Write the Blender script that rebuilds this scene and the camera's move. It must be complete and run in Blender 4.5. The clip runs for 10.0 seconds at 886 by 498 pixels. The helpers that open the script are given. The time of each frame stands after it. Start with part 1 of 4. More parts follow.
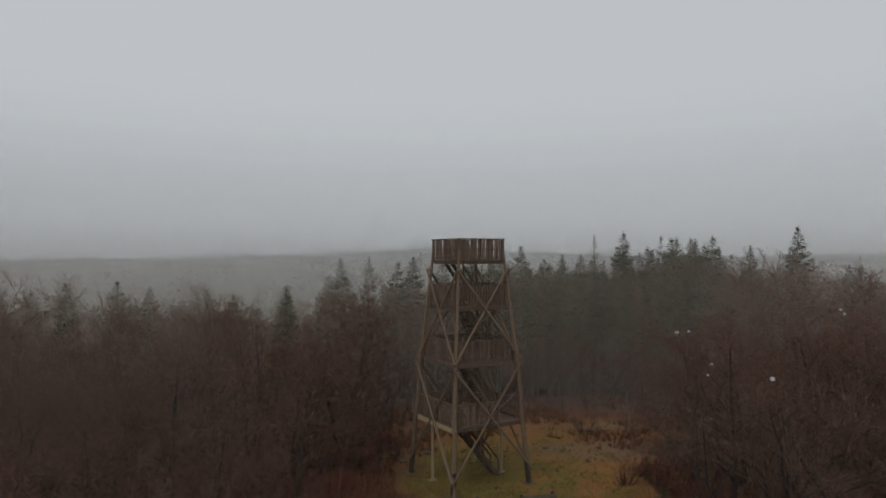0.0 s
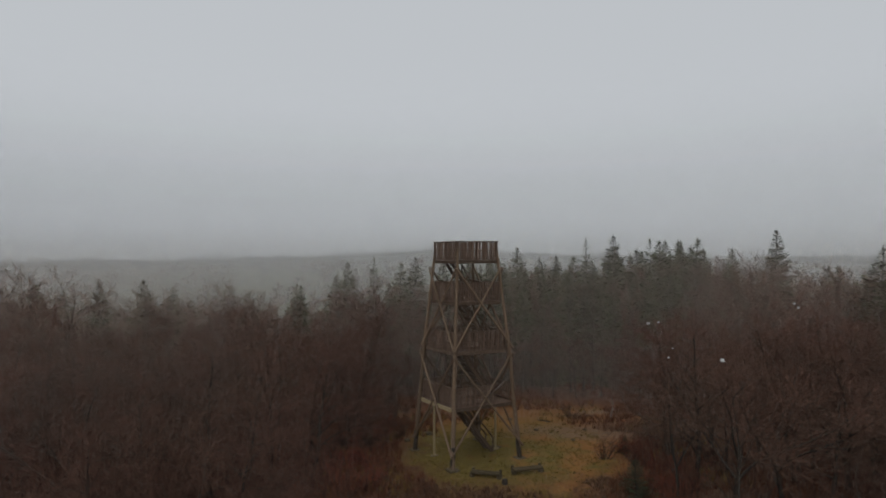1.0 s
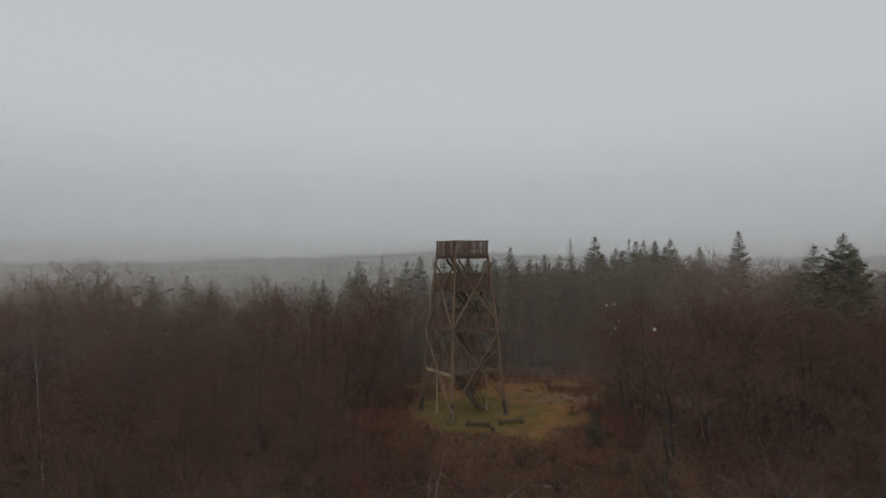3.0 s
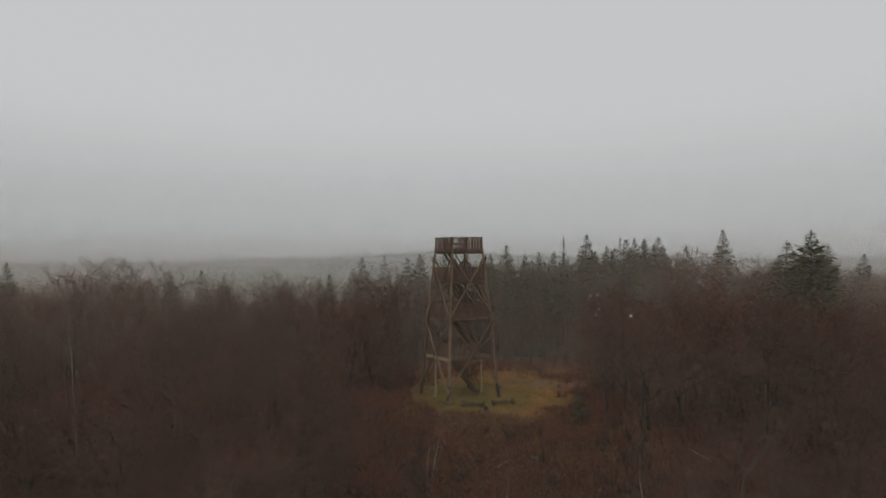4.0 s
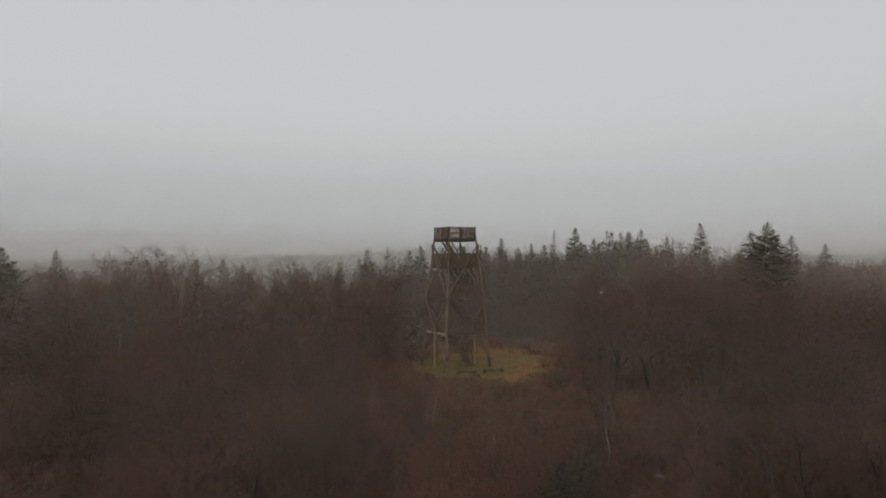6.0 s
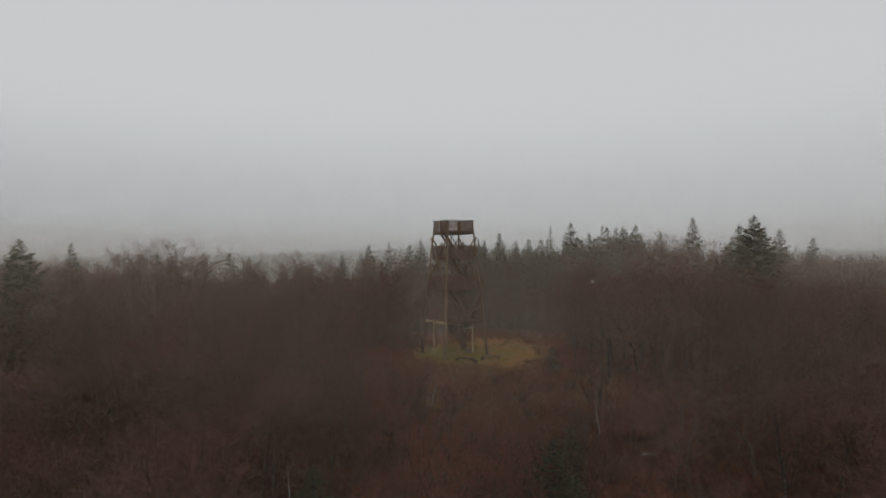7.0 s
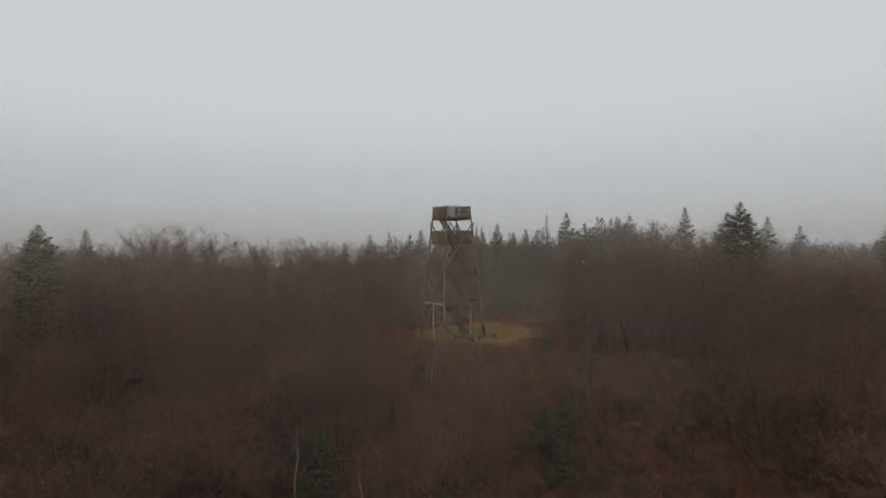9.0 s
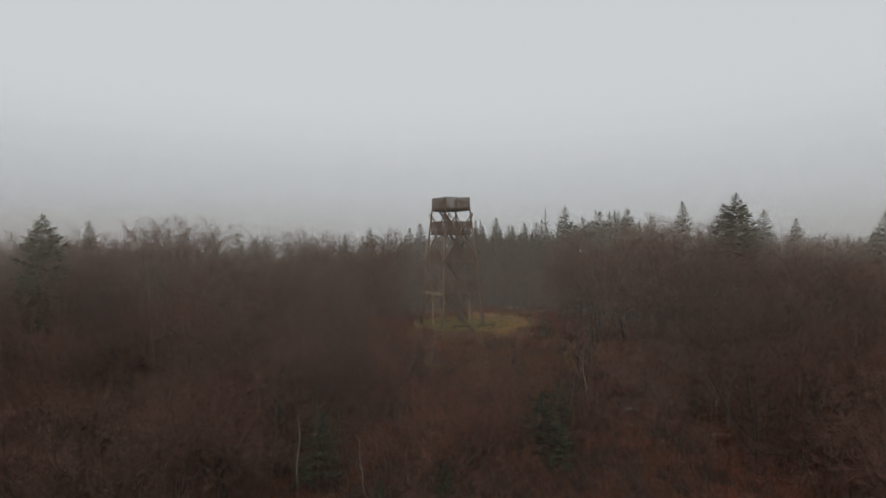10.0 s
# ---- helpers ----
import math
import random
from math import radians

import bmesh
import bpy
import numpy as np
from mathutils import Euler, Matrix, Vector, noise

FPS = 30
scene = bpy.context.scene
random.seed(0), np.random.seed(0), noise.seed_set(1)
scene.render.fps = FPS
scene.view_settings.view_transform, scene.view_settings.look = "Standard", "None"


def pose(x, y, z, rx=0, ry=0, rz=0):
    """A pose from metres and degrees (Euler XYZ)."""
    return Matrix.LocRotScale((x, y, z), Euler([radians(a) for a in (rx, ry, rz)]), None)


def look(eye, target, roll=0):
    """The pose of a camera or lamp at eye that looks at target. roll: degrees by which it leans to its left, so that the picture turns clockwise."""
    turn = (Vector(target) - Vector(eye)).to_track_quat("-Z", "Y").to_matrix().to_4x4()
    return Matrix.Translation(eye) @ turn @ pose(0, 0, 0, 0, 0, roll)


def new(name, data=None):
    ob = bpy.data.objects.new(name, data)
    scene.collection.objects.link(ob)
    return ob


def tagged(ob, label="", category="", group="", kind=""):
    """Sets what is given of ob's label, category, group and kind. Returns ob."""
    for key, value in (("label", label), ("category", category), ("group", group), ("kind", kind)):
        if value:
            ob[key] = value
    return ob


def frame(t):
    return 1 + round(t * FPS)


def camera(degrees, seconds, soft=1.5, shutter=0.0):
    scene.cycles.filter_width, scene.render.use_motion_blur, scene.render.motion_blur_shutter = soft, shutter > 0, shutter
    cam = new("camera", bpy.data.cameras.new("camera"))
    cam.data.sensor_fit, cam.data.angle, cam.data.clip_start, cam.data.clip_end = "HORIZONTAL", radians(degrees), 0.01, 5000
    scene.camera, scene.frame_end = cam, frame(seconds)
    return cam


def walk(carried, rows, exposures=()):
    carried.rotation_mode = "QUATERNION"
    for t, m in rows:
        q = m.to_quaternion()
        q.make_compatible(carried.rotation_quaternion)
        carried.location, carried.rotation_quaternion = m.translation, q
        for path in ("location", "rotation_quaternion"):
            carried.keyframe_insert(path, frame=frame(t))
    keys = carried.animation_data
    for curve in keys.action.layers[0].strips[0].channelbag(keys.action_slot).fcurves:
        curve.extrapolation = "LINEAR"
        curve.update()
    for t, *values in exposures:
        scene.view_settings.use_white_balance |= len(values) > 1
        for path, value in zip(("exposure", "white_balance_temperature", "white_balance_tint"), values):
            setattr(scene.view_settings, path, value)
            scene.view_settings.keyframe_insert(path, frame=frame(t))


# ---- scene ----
# camera: a drone that backs away from the tower and sinks
cam = camera(66.5, 10.0, soft=1.6)
# seconds, x, y, z, yaw, pitch, roll
ROWS = [
    (0, -1.399, -38.208, 12.427, 0.000, 0.660, 0.203),
    (0.5, -1.401, -40.560, 12.402, 0.045, 0.727, 0.197),
    (1, -1.376, -43.035, 12.360, 0.076, 0.788, 0.205),
    (1.5, -1.402, -45.610, 12.342, 0.099, 0.837, 0.232),
    (2, -1.434, -48.226, 12.239, 0.103, 0.880, 0.264),
    (2.5, -1.445, -50.773, 12.092, 0.090, 0.924, 0.290),
    (4, -1.189, -57.902, 11.421, 0.158, 1.008, 0.288),
    (4.5, -1.098, -60.000, 11.172, 0.188, 0.998, 0.289),
    (5, -1.023, -62.055, 10.907, 0.213, 0.975, 0.295),
    (5.5, -0.947, -63.969, 10.627, 0.230, 0.941, 0.311),
    (7, -0.756, -68.473, 9.634, 0.263, 0.788, 0.421),
    (7.5, -0.701, -69.474, 9.315, 0.278, 0.753, 0.436),
    (8, -0.670, -70.296, 9.006, 0.304, 0.733, 0.453),
    (8.5, -0.615, -70.956, 8.629, 0.300, 0.684, 0.471),
    (9, -0.588, -71.477, 8.214, 0.285, 0.621, 0.490),
    (9.5, -0.580, -71.931, 7.780, 0.276, 0.573, 0.500),
    (10, -0.545, -72.355, 7.325, 0.268, 0.520, 0.510),
]
walk(cam, [(t, pose(x, y, z, 90 + pitch, roll, yaw)) for t, x, y, z, yaw, pitch, roll in ROWS],
     exposures=((0, 0.02, 6400, 10), (2.7, 0.02, 6400, 10), (3.8, 0.08, 6680, 10), (5.5, 0.12, 6720, 10), (7.5, 0.16, 6600, 10), (10, 0.23, 6500, 10)))

# world and light: thick grey overcast, mist on the land
world = bpy.data.worlds.new("overcast_sky")
scene.world = world
world.use_nodes = True
wn, wl = world.node_tree.nodes, world.node_tree.links
sky = wn.new("ShaderNodeTexSky")
sky.sky_type, sky.sun_disc = "NISHITA", False
sky.sun_elevation, sky.sun_rotation = radians(38), radians(150)
sky.air_density, sky.dust_density = 1.0, 4.0
pale = wn.new("ShaderNodeHueSaturation")
pale.inputs["Saturation"].default_value, pale.inputs["Value"].default_value = 0.12, 0.06
wl.new(sky.outputs[0], pale.inputs["Color"])
cloud = wn.new("ShaderNodeMix")
cloud.data_type = "RGBA"
cloud.inputs[0].default_value = 0.95
cloud.inputs[7].default_value = (0.522, 0.543, 0.564, 1)
wl.new(pale.outputs[0], cloud.inputs[6])
wl.new(cloud.outputs[2], wn["Background"].inputs["Color"])
wn["Background"].inputs["Strength"].default_value = 1.0

sun = new("sun", bpy.data.lights.new("sun", "SUN"))
sun.data.energy, sun.data.angle, sun.data.color = 0.62, radians(40), (1, 0.97, 0.93)
sun.matrix_world = look((-30, -50, 60), (0, 0, 0))


# ---- materials ----
def material(name, rough=0.85):
    m = bpy.data.materials.new(name)
    m.use_nodes = True
    b = m.node_tree.nodes["Principled BSDF"]
    b.inputs["Roughness"].default_value = rough
    b.inputs["Specular IOR Level"].default_value = 0.12
    return m, m.node_tree.nodes, m.node_tree.links, b


def coords(nodes, links, scale=(1, 1, 1), world_space=False):
    mp = nodes.new("ShaderNodeMapping")
    mp.inputs["Scale"].default_value = scale
    if world_space:
        links.new(nodes.new("ShaderNodeNewGeometry").outputs["Position"], mp.inputs["Vector"])
    else:
        links.new(nodes.new("ShaderNodeTexCoord").outputs["Object"], mp.inputs["Vector"])
    return mp.outputs[0]


def noise_of(nodes, links, vec, scale, detail=4.0, rough=0.6):
    n = nodes.new("ShaderNodeTexNoise")
    n.inputs["Scale"].default_value, n.inputs["Detail"].default_value, n.inputs["Roughness"].default_value = scale, detail, rough
    links.new(vec, n.inputs["Vector"])
    return n.outputs["Fac"]


def ramp(nodes, links, fac, *stops):
    r = nodes.new("ShaderNodeValToRGB")
    while len(r.color_ramp.elements) < len(stops):
        r.color_ramp.elements.new(0.5)
    for e, (p, c) in zip(r.color_ramp.elements, stops):
        e.position, e.color = p, (*c, 1)
    links.new(fac, r.inputs[0])
    return r.outputs[0]


def mixed(nodes, links, fac, a, b, blend="MIX"):
    m = nodes.new("ShaderNodeMix")
    m.data_type, m.blend_type = "RGBA", blend
    for value, i in ((fac, 0), (a, 6), (b, 7)):
        if isinstance(value, (int, float)):
            m.inputs[i].default_value = value
        elif isinstance(value, tuple):
            m.inputs[i].default_value = (*value, 1)
        else:
            links.new(value, m.inputs[i])
    return m.outputs[2]


def calc(nodes, links, op, *values):
    m = nodes.new("ShaderNodeMath")
    m.operation = op
    for i, value in enumerate(values):
        if isinstance(value, (int, float)):
            m.inputs[i].default_value = value
        else:
            links.new(value, m.inputs[i])
    return m.outputs[0]


def bump(nodes, links, b, height, strength, distance):
    bp = nodes.new("ShaderNodeBump")
    bp.inputs["Strength"].default_value, bp.inputs["Distance"].default_value = strength, distance
    links.new(height, bp.inputs["Height"])
    links.new(bp.outputs[0], b.inputs["Normal"])


def wood(name, dark, light, wet=0.8):
    """Weathered timber: grain, stains and a tone of its own for every piece."""
    m, n, l, b = material(name, wet)
    vec = coords(n, l)
    grain = noise_of(n, l, coords(n, l, (14, 14, 2.2)), 3.0, 6)
    stain = noise_of(n, l, vec, 0.9, 3)
    base = ramp(n, l, grain, (0.3, dark), (0.72, light))
    tone = calc(n, l, "MULTIPLY_ADD", n.new("ShaderNodeObjectInfo").outputs["Random"], 0.5, 0.72)
    base = mixed(n, l, 1.0, base, tone, "MULTIPLY")
    grey = tuple(0.5 * (a + c) for a, c in zip(dark, (0.11, 0.115, 0.09)))
    base = mixed(n, l, calc(n, l, "MULTIPLY", stain, 0.35), base, grey)
    l.new(base, b.inputs["Base Color"])
    bump(n, l, b, grain, 0.5, 0.01)
    return m


def plant(name, a, b_, c, rough=0.8, through_light=0.0, scale=0.12, pale=0.0):
    """Twigs, needles or leaves: tone by stand, by plant and by spray."""
    m, n, l, b = material(name, rough)
    stand = noise_of(n, l, coords(n, l, world_space=True), scale, 3)
    spray = n.new("ShaderNodeNewGeometry").outputs["Random Per Island"]
    base = ramp(n, l, stand, (0.32, a), (0.5, b_), (0.68, c))
    tone = calc(n, l, "MULTIPLY_ADD", spray, 0.8, 0.6)
    if pale:  # twig highlights painted in: a few twigs far brighter than the rest
        tone = calc(n, l, "MULTIPLY_ADD", calc(n, l, "POWER", spray, 9.0), pale, calc(n, l, "MULTIPLY_ADD", spray, 0.4, 0.55))
    own = calc(n, l, "MULTIPLY_ADD", n.new("ShaderNodeObjectInfo").outputs["Random"], 0.55, 0.72)
    base = mixed(n, l, 1.0, mixed(n, l, 1.0, base, tone, "MULTIPLY"), own, "MULTIPLY")
    l.new(base, b.inputs["Base Color"])
    if through_light:
        t = n.new("ShaderNodeBsdfTranslucent")
        l.new(base, t.inputs["Color"])
        mx = n.new("ShaderNodeMixShader")
        mx.inputs[0].default_value = through_light
        l.new(b.outputs[0], mx.inputs[1])
        l.new(t.outputs[0], mx.inputs[2])
        l.new(mx.outputs[0], n["Material Output"].inputs["Surface"])
    return m


WOOD = wood("weathered_timber", (0.062, 0.04, 0.028), (0.175, 0.115, 0.078))
LOG = wood("weathered_log", (0.085, 0.055, 0.036), (0.28, 0.19, 0.123))
BOARD = wood("tarred_board", (0.092, 0.058, 0.042), (0.25, 0.165, 0.12))
NEW_WOOD = wood("fresh_timber", (0.27, 0.20, 0.11), (0.46, 0.37, 0.22))
BENCH = wood("mossy_timber", (0.045, 0.033, 0.018), (0.11, 0.08, 0.045), 0.95)
BARK = wood("bark", (0.022, 0.017, 0.014), (0.062, 0.047, 0.038), 0.9)
GREY_BARK = wood("grey_bark", (0.045, 0.036, 0.03), (0.13, 0.104, 0.085), 0.9)
DARK_FOOT = wood("dark_timber", (0.025, 0.019, 0.015), (0.07, 0.052, 0.04))
TWIG = plant("bare_twigs", (0.15, 0.07, 0.052), (0.144, 0.078, 0.056), (0.13, 0.079, 0.055), pale=0.7)
BRUSH = plant("bare_brush", (0.094, 0.043, 0.034), (0.09, 0.051, 0.038), (0.08, 0.051, 0.038), scale=0.2, pale=1.2)
HEATH = plant("withered_heath", (0.2, 0.1, 0.062), (0.19, 0.11, 0.066), (0.17, 0.085, 0.055), 0.85, 0.15, 0.3)
RED_TWIG = plant("red_twigs", (0.23, 0.058, 0.04), (0.23, 0.072, 0.043), (0.22, 0.08, 0.045), scale=0.2)
NEEDLE = plant("spruce_needles", (0.06, 0.067, 0.034), (0.07, 0.076, 0.036), (0.086, 0.084, 0.04), 0.8, 0.25)
YOUNG_NEEDLE = plant("young_needles", (0.032, 0.04, 0.022), (0.042, 0.048, 0.024), (0.048, 0.05, 0.026), 0.8, 0.2)
RED_LEAF = plant("withered_red_leaves", (0.19, 0.066, 0.043), (0.195, 0.077, 0.047), (0.18, 0.086, 0.053), 0.75, 0.25)
BRACKEN = plant("dead_bracken", (0.15, 0.052, 0.031), (0.16, 0.07, 0.036), (0.13, 0.05, 0.032), 0.85, 0.15, 0.2)
STRAW = plant("winter_grass", (0.22, 0.13, 0.045), (0.17, 0.115, 0.036), (0.25, 0.145, 0.056), 0.85, 0.15, 0.3)
GRASS = plant("olive_grass", (0.17, 0.12, 0.034), (0.145, 0.113, 0.03), (0.2, 0.128, 0.038), 0.85, 0.2, 0.4)
FLECK = plant("pale_fleck", (0.55, 0.55, 0.55), (0.6, 0.6, 0.6), (0.64, 0.64, 0.64), 0.6)


def birch_bark():
    m, n, l, b = material("birch_bark", 0.7)
    bands = noise_of(n, l, coords(n, l, (2, 2, 9)), 2.2, 5)
    base = ramp(n, l, bands, (0.36, (0.05, 0.045, 0.04)), (0.46, (0.24, 0.22, 0.19)), (0.8, (0.42, 0.39, 0.34)))
    l.new(base, b.inputs["Base Color"])
    bump(n, l, b, bands, 0.4, 0.01)
    return m


BIRCH = birch_bark()


def concrete():
    m, n, l, b = material("concrete", 0.9)
    g = noise_of(n, l, coords(n, l), 9.0, 6)
    l.new(ramp(n, l, g, (0.3, (0.06, 0.048, 0.03)), (0.7, (0.15, 0.118, 0.075))), b.inputs["Base Color"])
    bump(n, l, b, g, 0.4, 0.01)
    return m


CONCRETE = concrete()


def fog(name, thickness, low, high):
    """A bank of mist: it scatters the daylight, and thins out upwards."""
    m, n, l, b = material(name, 1.0)
    n.remove(b)
    z = n.new("ShaderNodeSeparateXYZ")
    l.new(n.new("ShaderNodeNewGeometry").outputs["Position"], z.inputs[0])
    wisps = noise_of(n, l, coords(n, l, (0.012, 0.012, 0.03), True), 1.0, 1)
    level = calc(n, l, "MULTIPLY_ADD", wisps, 2.0, calc(n, l, "SUBTRACT", z.outputs[2], 1.0))
    r = n.new("ShaderNodeMapRange")
    r.interpolation_type = "SMOOTHERSTEP"
    for key, value in (("From Min", low), ("From Max", high), ("To Min", thickness), ("To Max", 0.0)):
        r.inputs[key].default_value = value
    l.new(level, r.inputs["Value"])
    d, t, clear = (n.new("ShaderNodeBsdf" + k) for k in ("Diffuse", "Translucent", "Transparent"))
    for s in (d, t):
        s.inputs["Color"].default_value = (0.93, 0.945, 0.955, 1)
    both, veil = n.new("ShaderNodeMixShader"), n.new("ShaderNodeMixShader")
    l.new(d.outputs[0], both.inputs[1])
    l.new(t.outputs[0], both.inputs[2])
    l.new(r.outputs[0], veil.inputs[0])
    l.new(clear.outputs[0], veil.inputs[1])
    l.new(both.outputs[0], veil.inputs[2])
    l.new(veil.outputs[0], n["Material Output"].inputs["Surface"])
    return m


def mist_material():
    m, n, l, b = material("fine_mist", 1.0)
    b.inputs["Base Color"].default_value = (0.66, 0.59, 0.515, 1)
    b.inputs["Specular IOR Level"].default_value = 0.0
    return m


MIST = mist_material()


def ground_material():
    """Leaf litter, bracken, yellowed grass round the tower and a trodden path."""
    m, n, l, b = material("forest_ground", 0.95)
    pos = coords(n, l, world_space=True)
    xyz = n.new("ShaderNodeSeparateXYZ")
    l.new(pos, xyz.inputs[0])
    x, y = xyz.outputs[0], xyz.outputs[1]
    fine, mid, wide = noise_of(n, l, pos, 7.0, 6), noise_of(n, l, pos, 0.9, 5), noise_of(n, l, pos, 0.18, 4)
    litter = ramp(n, l, fine, (0.3, (0.022, 0.013, 0.01)), (0.5, (0.05, 0.026, 0.019)), (0.7, (0.095, 0.048, 0.031)))
    rust = ramp(n, l, fine, (0.3, (0.062, 0.027, 0.015)), (0.7, (0.165, 0.07, 0.034)))
    patch = noise_of(n, l, pos, 0.42, 3)
    moss = ramp(n, l, fine, (0.3, (0.07, 0.052, 0.014)), (0.7, (0.2, 0.148, 0.038)))
    straw = ramp(n, l, fine, (0.3, (0.14, 0.062, 0.019)), (0.7, (0.34, 0.165, 0.05)))
    dry = calc(n, l, "MULTIPLY_ADD", calc(n, l, "SUBTRACT", x, 5.5), 0.035, patch)
    turf = mixed(n, l, ramp(n, l, dry, (0.42, (0, 0, 0)), (0.64, (1, 1, 1))), moss, straw)
    turf = mixed(n, l, ramp(n, l, mid, (0.55, (0, 0, 0)), (0.75, (0.6, 0.6, 0.6))), turf, rust)
    dirt = ramp(n, l, fine, (0.3, (0.115, 0.072, 0.045)), (0.7, (0.22, 0.145, 0.092)))

    def within(cx, cy, rx, ry, soft, wobble):
        dx = calc(n, l, "DIVIDE", calc(n, l, "SUBTRACT", x, cx), rx)
        dy = calc(n, l, "DIVIDE", calc(n, l, "SUBTRACT", y, cy), ry)
        d = calc(n, l, "SQRT", calc(n, l, "ADD", calc(n, l, "MULTIPLY", dx, dx), calc(n, l, "MULTIPLY", dy, dy)))
        d = calc(n, l, "MULTIPLY_ADD", calc(n, l, "SUBTRACT", mid, 0.5), wobble, d)
        d = calc(n, l, "MULTIPLY_ADD", calc(n, l, "SUBTRACT", wide, 0.5), wobble, d)
        r = n.new("ShaderNodeMapRange")
        r.inputs["From Min"].default_value, r.inputs["From Max"].default_value = 1 + soft, 1 - soft
        l.new(d, r.inputs["Value"])
        return r.outputs[0]

    base = mixed(n, l, calc(n, l, "MULTIPLY", wide, 0.4), litter, rust)
    base = mixed(n, l, within(5.0, 6.0, 14.0, 13.0, 0.25, 0.8), base, rust)
    base = mixed(n, l, within(3.6, 1.0, 7.3, 8.2, 0.18, 0.7), base, turf)
    base = mixed(n, l, calc(n, l, "MULTIPLY", within(4.0, -7.5, 9.0, 3.0, 0.4, 1.0), calc(n, l, "MULTIPLY", mid, 0.8)), base, rust)
    base = mixed(n, l, calc(n, l, "MULTIPLY", within(6.0, 9.5, 10.0, 5.5, 0.3, 0.9), calc(n, l, "MULTIPLY_ADD", mid, 0.9, 0.1)), base, straw)
    base = mixed(n, l, calc(n, l, "MULTIPLY", within(9.0, 5.5, 5.0, 2.0, 0.4, 0.8), 0.7), base, dirt)
    base = mixed(n, l, within(15.5, 11.5, 5.5, 1.2, 0.4, 0.6), base, dirt)
    base = mixed(n, l, calc(n, l, "MULTIPLY", within(13.4, -6.8, 1.5, 3.6, 0.5, 1.0), 0.6), base, dirt)
    far = n.new("ShaderNodeMapRange")
    far.inputs["From Min"].default_value, far.inputs["From Max"].default_value = 95, 120
    l.new(y, far.inputs["Value"])
    meadow = ramp(n, l, wide, (0.35, (0.05, 0.06, 0.028)), (0.65, (0.085, 0.09, 0.045)))
    base = mixed(n, l, far.outputs[0], base, meadow)
    l.new(base, b.inputs["Base Color"])
    bump(n, l, b, fine, 0.7, 0.06)
    return m


GROUND = ground_material()


# ---- building helpers ----
def smooth(a, b, v):
    v = min(1.0, max(0.0, (v - a) / (b - a)))
    return v * v * (3 - 2 * v)


def land(x, y):
    """Height of the ground: a knoll under the tower, falling away to all sides."""
    front, back, side = max(0.0, -6 - y), max(0.0, y - 20), max(0.0, abs(x - 3) - 10)
    front, back, side = (v * v / (v + 1.5) if v else 0.0 for v in (front, back, side))
    z = -0.12 * smooth(-3.5, -7, y) - 8 * (1 - math.exp(-front / 12)) - 0.09 * min(front, 90)
    z -= 3.0 * (1 - math.exp(-side / 12)) + 0.03 * min(side, 200)
    z -= 2.0 * (1 - math.exp(-back / 20)) + 0.12 * min(back, 120)
    far = math.hypot(x, y)
    if far > 100:
        swell = noise.noise(Vector((x * 0.012, y * 0.012, 11))) + 0.5 * noise.noise(Vector((x * 0.03, y * 0.03, 14)))
        z += 27 * smooth(115, 300, far) + 10 * smooth(260, 520, far) - 30 * smooth(540, 800, far) + 2.0 * swell * smooth(120, 300, far)
    bumpy = smooth(3, 9, math.hypot(x - 2, y - 1))
    z += 0.5 * bumpy * noise.noise(Vector((x * 0.11, y * 0.11, 3))) + 0.16 * bumpy * noise.noise(Vector((x * 0.5, y * 0.5, 7)))
    return z - 0.03


def empty(name, label, category, group="", at=None):
    ob = tagged(new(name), label, category, group)
    ob.empty_display_size = 0.2
    if at is not None:
        ob.matrix_basis = at
    return ob


def part(name, data, mat, parent, label=""):
    """Links a bmesh or a mesh as one object under a thing or a part."""
    if isinstance(data, bmesh.types.BMesh):
        me = bpy.data.meshes.new(name)
        data.to_mesh(me)
        data.free()
    else:
        me = data
    if not me.materials:
        me.materials.append(mat)
    ob = new(name, me)
    ob.parent = parent
    if label:
        ob["label"] = label
    return ob


